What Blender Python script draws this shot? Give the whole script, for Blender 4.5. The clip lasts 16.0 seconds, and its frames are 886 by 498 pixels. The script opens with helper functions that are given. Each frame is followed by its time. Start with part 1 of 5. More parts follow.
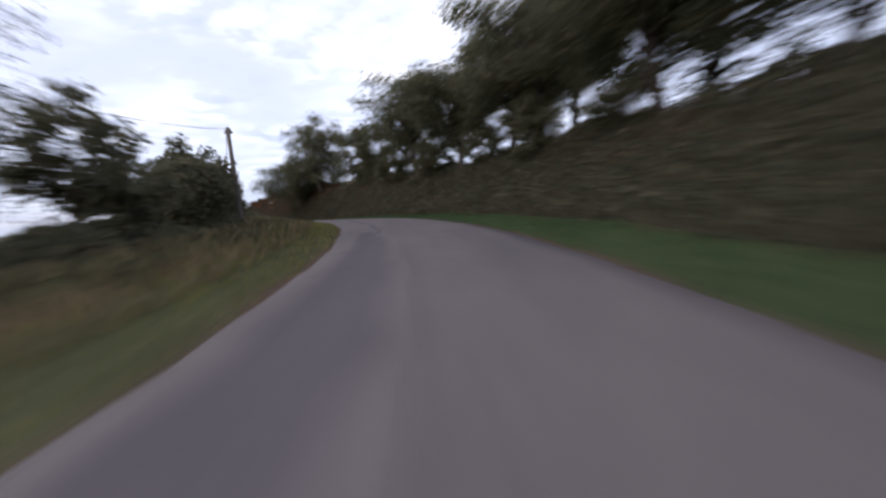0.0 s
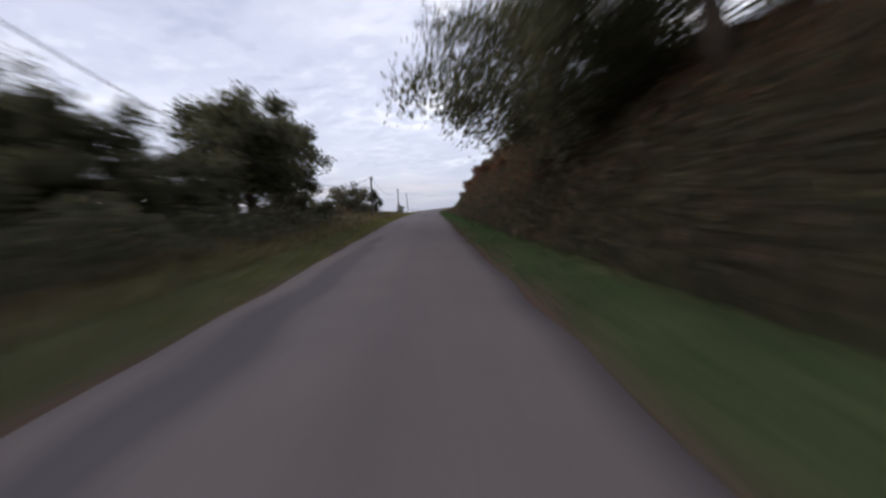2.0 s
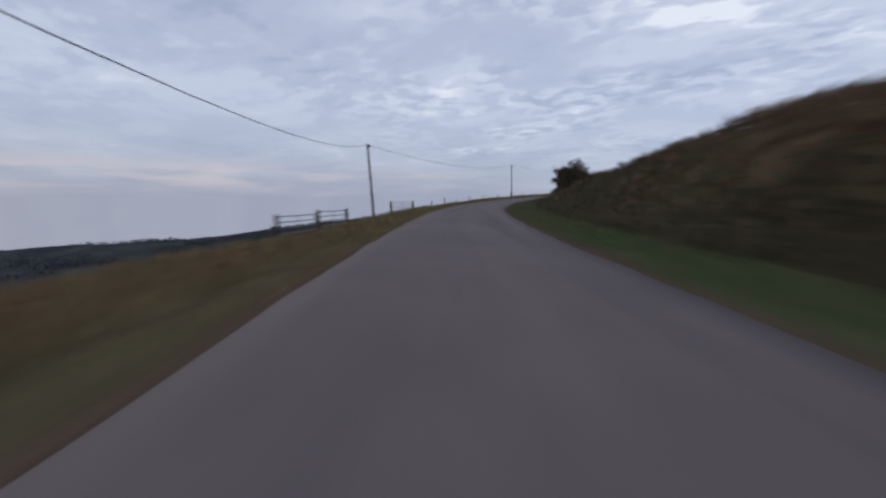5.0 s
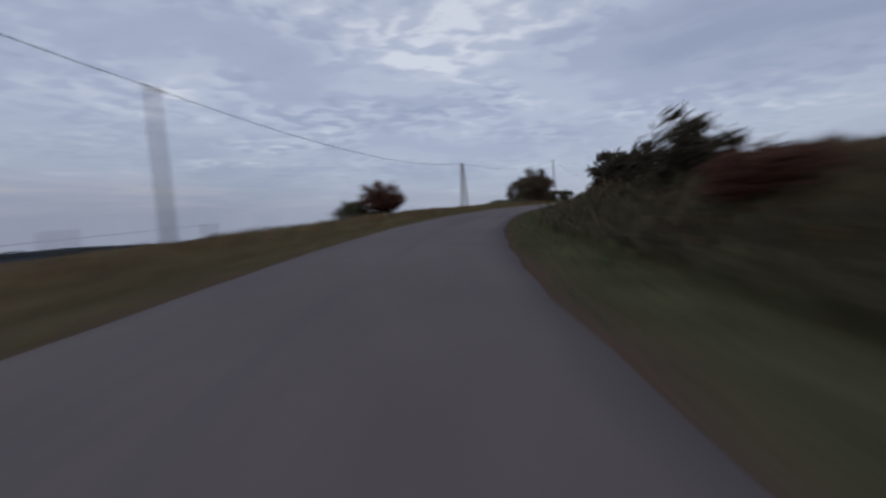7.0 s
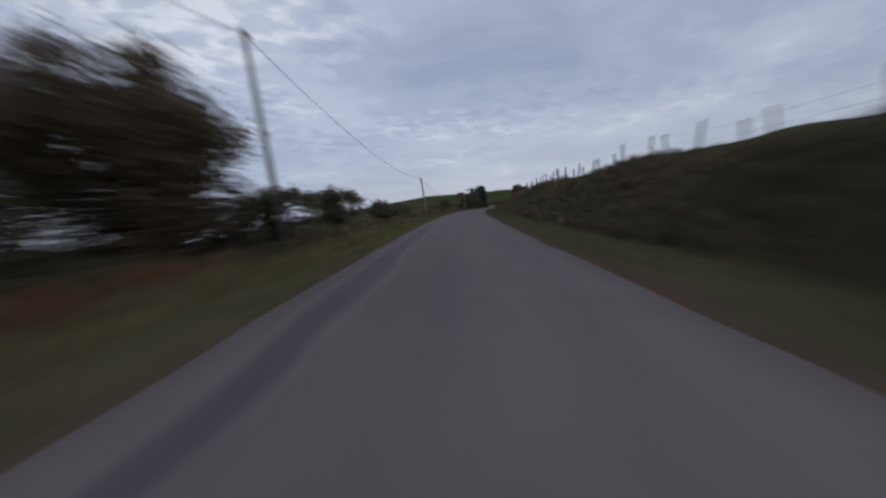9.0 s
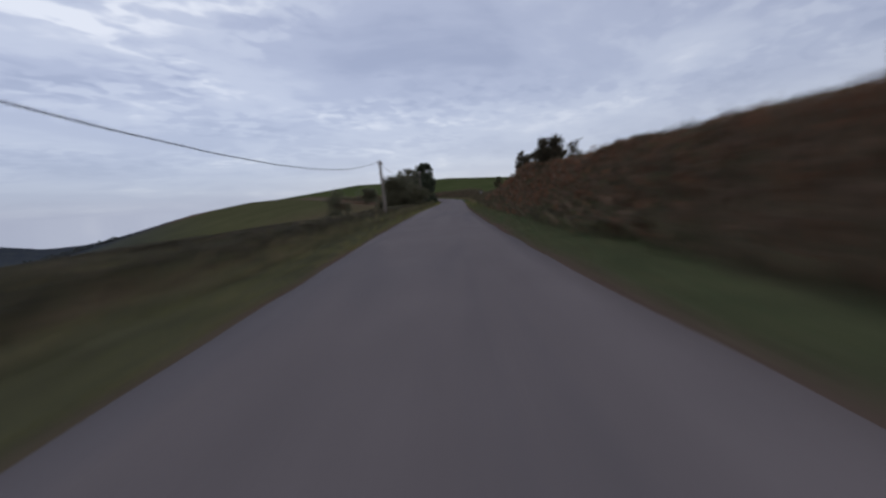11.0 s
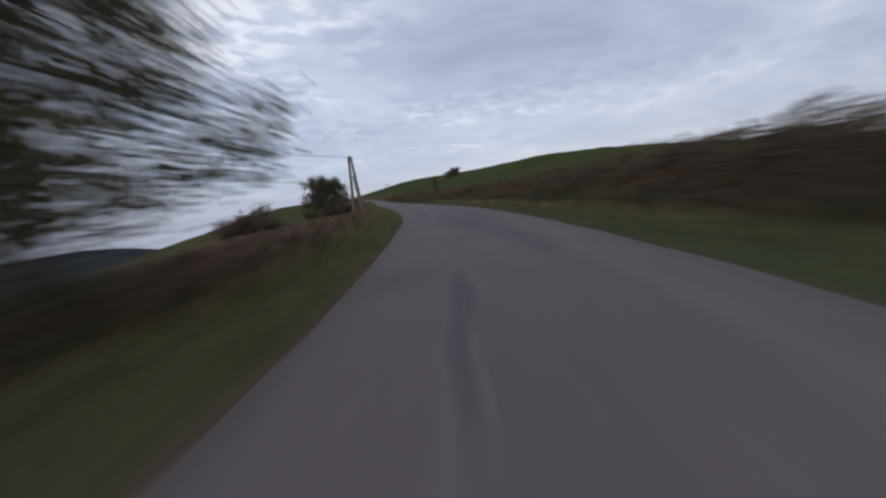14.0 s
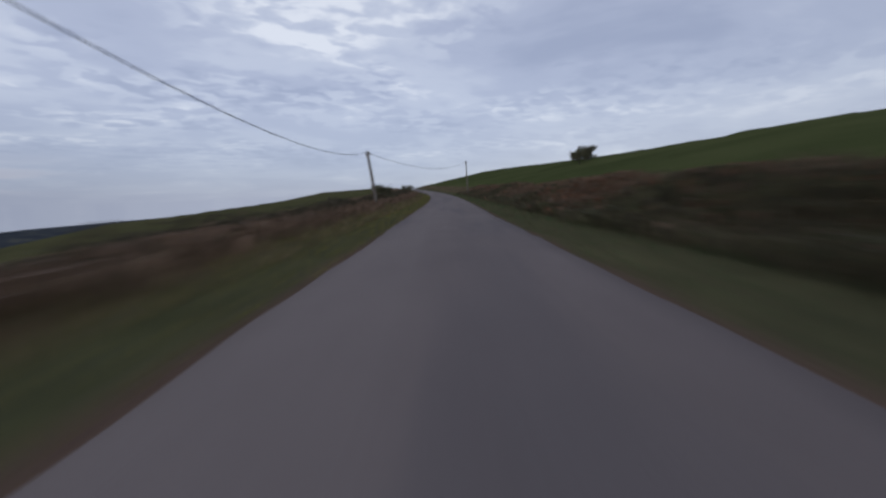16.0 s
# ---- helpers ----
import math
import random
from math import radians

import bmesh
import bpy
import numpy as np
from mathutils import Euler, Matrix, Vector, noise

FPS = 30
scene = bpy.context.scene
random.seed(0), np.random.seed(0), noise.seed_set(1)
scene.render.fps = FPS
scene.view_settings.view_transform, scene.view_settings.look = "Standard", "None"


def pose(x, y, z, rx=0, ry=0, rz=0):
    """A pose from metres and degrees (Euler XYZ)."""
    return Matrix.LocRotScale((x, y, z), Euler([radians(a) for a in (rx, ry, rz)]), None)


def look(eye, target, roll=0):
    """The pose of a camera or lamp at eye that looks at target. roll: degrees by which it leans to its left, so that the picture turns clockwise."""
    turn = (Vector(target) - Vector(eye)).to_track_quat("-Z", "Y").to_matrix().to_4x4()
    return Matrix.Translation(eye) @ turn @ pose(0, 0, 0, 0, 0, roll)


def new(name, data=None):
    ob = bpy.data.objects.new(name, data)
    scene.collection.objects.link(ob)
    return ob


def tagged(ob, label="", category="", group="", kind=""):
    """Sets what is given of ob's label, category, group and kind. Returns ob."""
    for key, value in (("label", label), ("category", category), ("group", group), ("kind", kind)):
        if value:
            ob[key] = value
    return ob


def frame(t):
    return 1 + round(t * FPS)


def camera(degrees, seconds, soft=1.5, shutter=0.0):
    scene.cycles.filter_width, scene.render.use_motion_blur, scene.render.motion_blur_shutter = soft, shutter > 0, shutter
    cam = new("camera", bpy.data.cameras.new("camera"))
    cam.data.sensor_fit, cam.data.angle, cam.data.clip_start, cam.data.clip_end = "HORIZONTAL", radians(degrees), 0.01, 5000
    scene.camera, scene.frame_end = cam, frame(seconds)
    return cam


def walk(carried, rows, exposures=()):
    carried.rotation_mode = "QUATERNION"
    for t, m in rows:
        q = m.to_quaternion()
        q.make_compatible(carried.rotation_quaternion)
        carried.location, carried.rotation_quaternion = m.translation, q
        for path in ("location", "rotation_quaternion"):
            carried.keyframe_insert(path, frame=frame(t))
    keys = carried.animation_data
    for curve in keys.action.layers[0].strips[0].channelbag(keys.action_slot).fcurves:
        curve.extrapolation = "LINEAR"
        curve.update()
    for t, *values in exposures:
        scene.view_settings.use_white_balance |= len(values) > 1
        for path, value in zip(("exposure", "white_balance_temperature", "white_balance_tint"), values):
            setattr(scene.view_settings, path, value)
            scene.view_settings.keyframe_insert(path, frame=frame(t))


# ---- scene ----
cam = camera(98.13, 16.0, soft=2.5, shutter=0.75)
ROWS = [
    (0.0, -0.165, -0.052, 1.195, 86.308, 4.635, 0.449),
    (0.5, -1.634, 11.622, 2.145, 85.728, 4.921, 11.964),
    (1.0, -5.219, 22.859, 2.932, 84.728, 3.588, 22.936),
    (1.5, -10.578, 33.639, 3.537, 83.612, 2.315, 30.559),
    (2.0, -17.325, 44.022, 3.988, 84.489, 2.348, 36.003),
    (2.5, -25.139, 54.042, 4.312, 83.68, 2.213, 38.827),
    (3.0, -33.437, 64.195, 4.556, 83.818, 1.111, 38.846),
    (3.5, -41.98, 74.69, 4.752, 82.808, 0.788, 39.087),
    (4.0, -50.734, 85.529, 4.912, 82.702, 0.641, 38.616),
    (4.5, -59.606, 96.726, 5.06, 82.696, 0.538, 38.122),
    (5.0, -68.528, 108.259, 5.222, 82.799, 0.421, 37.013),
    (5.5, -77.128, 120.333, 5.431, 82.03, 0.265, 33.143),
    (6.0, -84.529, 133.361, 5.73, 82.524, -1.177, 25.6),
    (6.5, -89.603, 147.458, 6.145, 82.587, -0.958, 13.436),
    (7.0, -91.831, 162.194, 6.647, 84.809, 1.46, 2.388),
    (7.5, -90.841, 177.007, 7.218, 84.734, 2.379, -9.778),
    (8.0, -87.511, 191.469, 7.85, 85.725, 3.306, -16.633),
    (8.5, -82.278, 205.551, 8.473, 85.014, 3.922, -23.683),
    (9.0, -75.54, 219.171, 8.995, 84.563, 4.555, -28.898),
    (9.5, -67.896, 232.404, 9.383, 83.315, 3.983, -30.963),
    (10.0, -59.7, 245.447, 9.673, 83.027, 3.783, -33.237),
    (10.5, -50.848, 258.277, 9.896, 82.793, 3.769, -35.825),
    (11.0, -41.298, 270.901, 10.064, 82.617, 3.85, -38.182),
    (11.5, -31.096, 283.394, 10.195, 82.659, 4.03, -40.288),
    (12.0, -20.433, 295.954, 10.315, 82.765, 4.871, -41.655),
    (12.5, -9.302, 308.633, 10.428, 82.75, 5.549, -41.338),
    (13.0, 1.871, 321.794, 10.537, 83.333, 5.927, -38.824),
    (13.5, 12.425, 335.849, 10.738, 83.123, 4.907, -33.752),
    (14.0, 21.248, 351.143, 11.143, 82.823, 6.264, -25.118),
    (14.5, 28.266, 367.212, 11.628, 83.769, 4.564, -19.685),
    (15.0, 33.634, 383.976, 12.044, 83.547, 3.434, -13.681),
    (15.5, 37.699, 401.075, 12.395, 82.951, 1.781, -13.521),
    (16.0, 41.736, 418.11, 12.725, 82.685, 1.517, -14.153),
]
walk(cam, [(t, pose(x, y, z, a, b, c)) for t, x, y, z, a, b, c in ROWS],
     exposures=[(0.0, 0.78, 6500, 12), (1.2, 0.76, 6650, 12), (2.0, 0.52, 6850, 11), (3.2, 0.34, 6800, 10), (5.3, -0.12, 6300, 9), (6.5, -0.33, 6250, 9), (8.0, -0.38, 6300, 9),
                (9.2, -0.27, 6300, 9), (11.3, -0.05, 6350, 10), (13.5, 0.0, 6450, 10), (16.0, -0.15, 6300, 9)])

# ---- light: a cloudy evening sky and a weak, wide sun behind the clouds ----
SUN_UP, SUN_TURN = radians(30), radians(-150)
world = bpy.data.worlds.new("evening_sky")
scene.world = world
world.use_nodes = True
wn, wl = world.node_tree.nodes, world.node_tree.links
wn.clear()


def wmath(op, a, b=0.0):
    n = wn.new("ShaderNodeMath")
    n.operation = op
    for i, v in enumerate((a, b)):
        if isinstance(v, (int, float)):
            n.inputs[i].default_value = v
        else:
            wl.new(v, n.inputs[i])
    return n.outputs[0]


def wramp(fac, stops):
    n = wn.new("ShaderNodeValToRGB")
    n.color_ramp.interpolation = "EASE"
    el = n.color_ramp.elements
    while len(el) < len(stops):
        el.new(0.5)
    for e, (p, c) in zip(el, stops):
        e.position, e.color = p, (*c, 1)
    wl.new(fac, n.inputs[0])
    return n.outputs[0]


def wmix(fac, a, b, mode="MIX"):
    n = wn.new("ShaderNodeMix")
    n.data_type, n.blend_type = "RGBA", mode
    for i, v in ((0, fac), (6, a), (7, b)):
        if isinstance(v, (int, float)):
            n.inputs[i].default_value = v
        elif isinstance(v, tuple):
            n.inputs[i].default_value = (*v, 1)
        else:
            wl.new(v, n.inputs[i])
    return n.outputs[2]


tc = wn.new("ShaderNodeTexCoord")
sep = wn.new("ShaderNodeSeparateXYZ")
wl.new(tc.outputs["Generated"], sep.inputs[0])
up = wmath("MAXIMUM", sep.outputs[2], 0.01)
low = wmath("ADD", up, 0.10)
flat = wn.new("ShaderNodeCombineXYZ")
wl.new(wmath("DIVIDE", sep.outputs[0], low), flat.inputs[0])
wl.new(wmath("DIVIDE", sep.outputs[1], low), flat.inputs[1])
lifted = wn.new("ShaderNodeCombineXYZ")
wl.new(sep.outputs[0], lifted.inputs[0])
wl.new(sep.outputs[1], lifted.inputs[1])
wl.new(up, lifted.inputs[2])
sky = wn.new("ShaderNodeTexSky")
sky.sky_type, sky.sun_disc, sky.sun_elevation, sky.sun_rotation = "NISHITA", False, SUN_UP, SUN_TURN
wl.new(lifted.outputs[0], sky.inputs[0])


def wnoise(scale, detail, rough, distortion=0.0, stretch=(1, 1, 1), turn=0.0, shift=0.0):
    mp = wn.new("ShaderNodeMapping")
    mp.inputs["Scale"].default_value = stretch
    mp.inputs["Rotation"].default_value = (0, 0, turn)
    mp.inputs["Location"].default_value = (shift, shift * 0.7, 0)
    wl.new(flat.outputs[0], mp.inputs[0])
    n = wn.new("ShaderNodeTexNoise")
    n.inputs["Scale"].default_value, n.inputs["Detail"].default_value = scale, detail
    n.inputs["Roughness"].default_value, n.inputs["Distortion"].default_value = rough, distortion
    wl.new(mp.outputs[0], n.inputs[0])
    return n.outputs[0]


masses = wnoise(0.75, 5, 0.52, 0.35, (1, 1.25, 1), 0.5, 3.1)
ripples = wramp(wnoise(6.0, 2.0, 0.45, 0.4, (1, 1.3, 1), -0.35, 1.7), [(0.36, (0.0, 0.0, 0.0)), (0.62, (1.0, 1.0, 1.0))])
where = wnoise(0.9, 2, 0.5, 0.0, (1, 1, 1), 0.0, 8.3)
spread = wramp(where, [(0.40, (0.08, 0.08, 0.08)), (0.58, (1.0, 1.0, 1.0))])
# a field of small flaked clouds lies ahead, between low and middling heights
flakes = wramp(up, [(0.05, (0.15, 0.15, 0.15)), (0.16, (1.0, 1.0, 1.0)), (0.34, (0.9, 0.9, 0.9)), (0.52, (0.25, 0.25, 0.25))])
flakes = wmath("MULTIPLY", flakes, wramp(wmath("ADD", wmath("MULTIPLY", sep.outputs[0], 0.5), 0.5), [(0.04, (0.2, 0.2, 0.2)), (0.28, (1.0, 1.0, 1.0)), (0.72, (0.7, 0.7, 0.7)), (0.9, (0.3, 0.3, 0.3))]))
tone = wmath("ADD", wmath("MULTIPLY", wmath("SUBTRACT", masses, 0.5), 1.25), wmath("MULTIPLY", wmath("MULTIPLY", wmath("MULTIPLY", wmath("SUBTRACT", ripples, 0.55), 0.36), spread), flakes))
puff_map = wn.new("ShaderNodeMapping")
puff_map.inputs["Scale"].default_value = (1, 1, 2.3)
wl.new(tc.outputs["Generated"], puff_map.inputs[0])
puff = wn.new("ShaderNodeTexNoise")
puff.inputs["Scale"].default_value, puff.inputs["Detail"].default_value, puff.inputs["Roughness"].default_value = 15.0, 3.0, 0.55
wl.new(puff_map.outputs[0], puff.inputs[0])
tone = wmath("ADD", tone, wmath("MULTIPLY", wmath("MULTIPLY", wmath("SUBTRACT", puff.outputs[0], 0.5), 0.40), spread))
tone = wmath("ADD", tone, 0.5)
clouds = wramp(tone, [(0.22, (3.4, 3.75, 5.05)), (0.42, (4.15, 4.5, 5.8)), (0.58, (5.05, 5.4, 6.55)), (0.80, (7.2, 7.4, 8.1))])
# paler towards the horizon, where the layers lie one behind another
east = wramp(wmath("ADD", wmath("MULTIPLY", sep.outputs[0], 0.5), 0.5), [(0.03, (2.7, 2.9, 3.85)), (0.22, (2.55, 2.85, 3.9)), (0.36, (3.2, 3.5, 4.6)), (0.55, (3.5, 3.8, 4.95)), (0.78, (5.3, 5.4, 6.2))])
pale = wmix(wramp(up, [(0.04, (0.0, 0.0, 0.0)), (0.28, (1.0, 1.0, 1.0))]), east, (4.6, 4.95, 6.1))
thin = wramp(up, [(0.0, (0.85, 0.85, 0.85)), (0.13, (0.50, 0.50, 0.50)), (0.30, (0.0, 0.0, 0.0))])
clouds = wmix(thin, clouds, pale)
# a pale pinkish gap between the layers low over the valley
gap_map = wn.new("ShaderNodeMapping")
gap_map.inputs["Scale"].default_value = (2.2, 2.2, 22)
wl.new(tc.outputs["Generated"], gap_map.inputs[0])
gap = wn.new("ShaderNodeTexNoise")
gap.inputs["Scale"].default_value, gap.inputs["Detail"].default_value = 1.6, 3.0
wl.new(gap_map.outputs[0], gap.inputs[0])
west = wramp(wmath("ADD", wmath("MULTIPLY", sep.outputs[0], 0.5), 0.5), [(0.02, (0.9, 0.9, 0.9)), (0.16, (0.5, 0.5, 0.5)), (0.30, (0.0, 0.0, 0.0))])
belt = wmath("MULTIPLY", wmath("MULTIPLY", wramp(up, [(0.015, (0.0, 0.0, 0.0)), (0.055, (1.0, 1.0, 1.0)), (0.11, (0.0, 0.0, 0.0))]), west), wramp(gap.outputs[0], [(0.42, (0.0, 0.0, 0.0)), (0.62, (1.0, 1.0, 1.0))]))
clouds = wmix(belt, clouds, (4.9, 4.5, 5.0))
whole = wmix(0.88, sky.outputs[0], clouds)
# the cloud is thinner, and so brighter, over the valley's head
glow = wmath("ADD", wmath("ADD", wmath("MULTIPLY", sep.outputs[0], -0.05), wmath("MULTIPLY", sep.outputs[1], 0.10)), 0.97)
tint = wn.new("ShaderNodeCombineXYZ")
for k in range(3):
    wl.new(glow, tint.inputs[k])
whole = wmix(1.0, whole, tint.outputs[0], "MULTIPLY")
bg = wn.new("ShaderNodeBackground")
bg.inputs[1].default_value = 0.115
wl.new(whole, bg.inputs[0])
wo = wn.new("ShaderNodeOutputWorld")
wl.new(bg.outputs[0], wo.inputs[0])

sun = new("sun", bpy.data.lights.new("sun", "SUN"))
sun.data.energy, sun.data.angle, sun.data.color = 0.75, radians(25), (1.0, 0.93, 0.86)
sun.matrix_world = look((0, 0, 60), (-60 * math.sin(SUN_TURN) / math.tan(SUN_UP), -60 * math.cos(SUN_TURN) / math.tan(SUN_UP), 0))

# ---- materials ----


class Nodes:
    """A material and short ways to add nodes to it."""

    def __init__(self, name, rough=0.9):
        self.m = bpy.data.materials.new(name)
        self.m.use_nodes = True
        self.t = self.m.node_tree
        self.b = self.t.nodes["Principled BSDF"]
        self.b.inputs["Roughness"].default_value = rough
        self.b.inputs["Specular IOR Level"].default_value = 0.25

    def link(self, a, b):
        if isinstance(a, (int, float)):
            b.default_value = a
        elif isinstance(a, tuple):
            b.default_value = (*a, 1) if len(a) == 3 else a
        else:
            self.t.links.new(a, b)

    def place(self):
        return self.t.nodes.new("ShaderNodeNewGeometry").outputs["Position"]

    def obj(self):
        return self.t.nodes.new("ShaderNodeTexCoord").outputs["Object"]

    def uv(self):
        return self.t.nodes.new("ShaderNodeTexCoord").outputs["UV"]

    def island(self):
        return self.t.nodes.new("ShaderNodeNewGeometry").outputs["Random Per Island"]

    def chance(self):
        return self.t.nodes.new("ShaderNodeObjectInfo").outputs["Random"]

    def stretch(self, vec, scale):
        n = self.t.nodes.new("ShaderNodeMapping")
        n.inputs["Scale"].default_value = scale
        self.link(vec, n.inputs[0])
        return n.outputs[0]

    def noise(self, vec, scale, detail=4, rough=0.6, distortion=0.0):
        n = self.t.nodes.new("ShaderNodeTexNoise")
        for key, v in (("Scale", scale), ("Detail", detail), ("Roughness", rough), ("Distortion", distortion)):
            n.inputs[key].default_value = v
        self.link(vec, n.inputs["Vector"])
        return n.outputs[0]

    def ramp(self, fac, stops):
        n = self.t.nodes.new("ShaderNodeValToRGB")
        el = n.color_ramp.elements
        while len(el) < len(stops):
            el.new(0.5)
        for e, (p, c) in zip(el, stops):
            e.position, e.color = p, (*((c,) * 3 if isinstance(c, float) else c), 1)
        self.link(fac, n.inputs[0])
        return n.outputs[0]

    def mix(self, fac, a, b, mode="MIX"):
        n = self.t.nodes.new("ShaderNodeMix")
        n.data_type, n.blend_type = "RGBA", mode
        self.link(fac, n.inputs[0])
        self.link(a, n.inputs[6])
        self.link(b, n.inputs[7])
        return n.outputs[2]

    def math(self, op, a, b=0.0):
        n = self.t.nodes.new("ShaderNodeMath")
        n.operation = op
        self.link(a, n.inputs[0])
        self.link(b, n.inputs[1])
        return n.outputs[0]

    def attr(self, name):
        n = self.t.nodes.new("ShaderNodeAttribute")
        n.attribute_name = name
        s = self.t.nodes.new("ShaderNodeSeparateColor")
        self.link(n.outputs["Color"], s.inputs[0])
        return s.outputs

    def color(self, c):
        self.link(c, self.b.inputs["Base Color"])
        return self

    def bump(self, height, strength=0.4, distance=0.02):
        n = self.t.nodes.new("ShaderNodeBump")
        n.inputs["Strength"].default_value, n.inputs["Distance"].default_value = strength, distance
        self.link(height, n.inputs["Height"])
        self.link(n.outputs[0], self.b.inputs["Normal"])
        return self


def asphalt_material(name="worn_asphalt", tarred=False):
    n = Nodes(name, 0.9)
    n.b.inputs["Specular IOR Level"].default_value = 0.12
    uv = n.uv()
    grit = n.noise(n.place(), 55, 3, 0.7)
    patch = n.noise(n.place(), 0.35, 4, 0.6)
    blot = n.noise(n.place(), 1.6, 4, 0.65)
    streak = n.noise(n.stretch(uv, (0.06, 0.55, 1)), 1.0, 3, 0.5, 0.6)
    worn = n.noise(n.stretch(uv, (0.02, 0.45, 1)), 1.1, 2, 0.5)
    base = n.ramp(patch, [(0.3, (0.113, 0.091, 0.088)), (0.7, (0.144, 0.117, 0.112))])
    base = n.mix(n.ramp(streak, [(0.50, 0.0), (0.64, 0.6)]), base, (0.072, 0.063, 0.070))
    base = n.mix(n.ramp(worn, [(0.5, 0.0), (0.66, 0.5)]), base, (0.180, 0.150, 0.142))
    base = n.mix(0.45, base, n.ramp(blot, [(0.3, 0.78), (0.7, 1.18)]), "MULTIPLY")
    base = n.mix(0.3, base, n.ramp(grit, [(0.3, (0.066, 0.061, 0.066)), (0.7, (0.22, 0.208, 0.212))]), "MIX")
    if tarred:
        # the tar thins out over a ragged rim
        rim = n.t.nodes.new("ShaderNodeAttribute")
        rim.attribute_name = "rim"
        thick = n.math("ADD", rim.outputs["Fac"], n.math("MULTIPLY", n.math("SUBTRACT", n.noise(n.place(), 2.2, 4, 0.65), 0.5), 0.7))
        base = n.mix(n.ramp(thick, [(0.12, 0.0), (0.55, 1.0)]), base, n.mix(1.0, base, (0.72, 0.73, 0.78), "MULTIPLY"))
    return n.color(base).bump(grit, 0.35, 0.01).m


def ground_material():
    n = Nodes("turf_and_soil", 1.0)
    n.b.inputs["Specular IOR Level"].default_value = 0.0
    p = n.place()
    big, mid, fine = n.noise(p, 0.06, 4), n.noise(p, 0.9, 4), n.noise(p, 14, 4, 0.7)
    r, g, b = n.attr("cover")[:3]
    green = n.ramp(mid, [(0.3, (0.044, 0.058, 0.029)), (0.7, (0.074, 0.088, 0.042))])
    brown = n.ramp(mid, [(0.3, (0.074, 0.054, 0.038)), (0.7, (0.130, 0.096, 0.063))])
    field = n.ramp(big, [(0.35, (0.048, 0.060, 0.024)), (0.65, (0.070, 0.080, 0.034))])
    soil = n.ramp(fine, [(0.3, (0.070, 0.048, 0.038)), (0.7, (0.125, 0.088, 0.070))])
    # far woodland with the blue-grey of distance haze put into its colour
    hazed_wood = n.ramp(n.noise(p, 0.02, 5, 0.65), [(0.40, (0.034, 0.040, 0.050)), (0.55, (0.046, 0.052, 0.058)), (0.68, (0.072, 0.074, 0.066))])
    c = n.mix(g, brown, green)
    c = n.mix(b, c, field)
    c = n.mix(r, c, soil)
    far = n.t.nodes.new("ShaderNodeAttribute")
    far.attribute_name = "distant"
    c = n.mix(far.outputs["Fac"], c, hazed_wood)
    near = n.math("SUBTRACT", 1.0, far.outputs["Fac"])
    c = n.mix(n.math("MULTIPLY", near, 0.5), c, n.ramp(fine, [(0.25, 0.55), (0.75, 1.25)]), "MULTIPLY")
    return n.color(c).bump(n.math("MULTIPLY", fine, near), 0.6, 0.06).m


def leafy(name, dark, light, rough=0.75, warm=None, even=False):
    n = Nodes(name, rough)
    i = n.island()
    c = n.ramp(i, [(0.0, dark), (0.6, light), (1.0, warm or light)])
    c = n.mix(0.5, c, n.ramp(n.noise(n.place(), 0.8, 3), [(0.3, 0.78), (0.7, 1.15)] if even else [(0.3, 0.55), (0.7, 1.3)]), "MULTIPLY")
    n.b.inputs["Specular IOR Level"].default_value = 0.06
    n.color(c)
    # light shines through the thin leaves
    thin = n.t.nodes.new("ShaderNodeBsdfTranslucent")
    n.link(n.mix(1.0, c, (1.9, 1.9, 1.7), "MULTIPLY"), thin.inputs[0])
    both = n.t.nodes.new("ShaderNodeMixShader")
    both.inputs[0].default_value = 0.38
    n.t.links.new(n.b.outputs[0], both.inputs[1])
    n.t.links.new(thin.outputs[0], both.inputs[2])
    n.t.links.new(both.outputs[0], n.t.nodes["Material Output"].inputs[0])
    return n.m


def bark_material():
    n = Nodes("bark", 0.95)
    v = n.noise(n.stretch(n.obj(), (6, 6, 1.4)), 3, 5, 0.7)
    return n.color(n.ramp(v, [(0.3, (0.028, 0.022, 0.018)), (0.7, (0.085, 0.07, 0.058))])).bump(v, 0.7, 0.03).m


def wood_material(name, dark, light):
    n = Nodes(name, 0.85)
    v = n.noise(n.stretch(n.obj(), (9, 9, 0.7)), 4, 5, 0.7)
    c = n.mix(n.chance(), n.ramp(v, [(0.3, dark), (0.7, light)]), n.ramp(v, [(0.2, dark), (0.9, light)]))
    return n.color(c).bump(v, 0.4, 0.01).m


def metal_material(name, tint, rough):
    n = Nodes(name, rough)
    v = n.noise(n.obj(), 9, 4)
    n.b.inputs["Metallic"].default_value = 0.85
    return n.color(n.ramp(v, [(0.3, tuple(t * 0.6 for t in tint)), (0.7, tint)])).m


def plain_material(name, dark, light, scale=3.0, rough=0.8):
    n = Nodes(name, rough)
    v = n.noise(n.obj(), scale, 4)
    return n.color(n.ramp(v, [(0.3, dark), (0.7, light)])).m


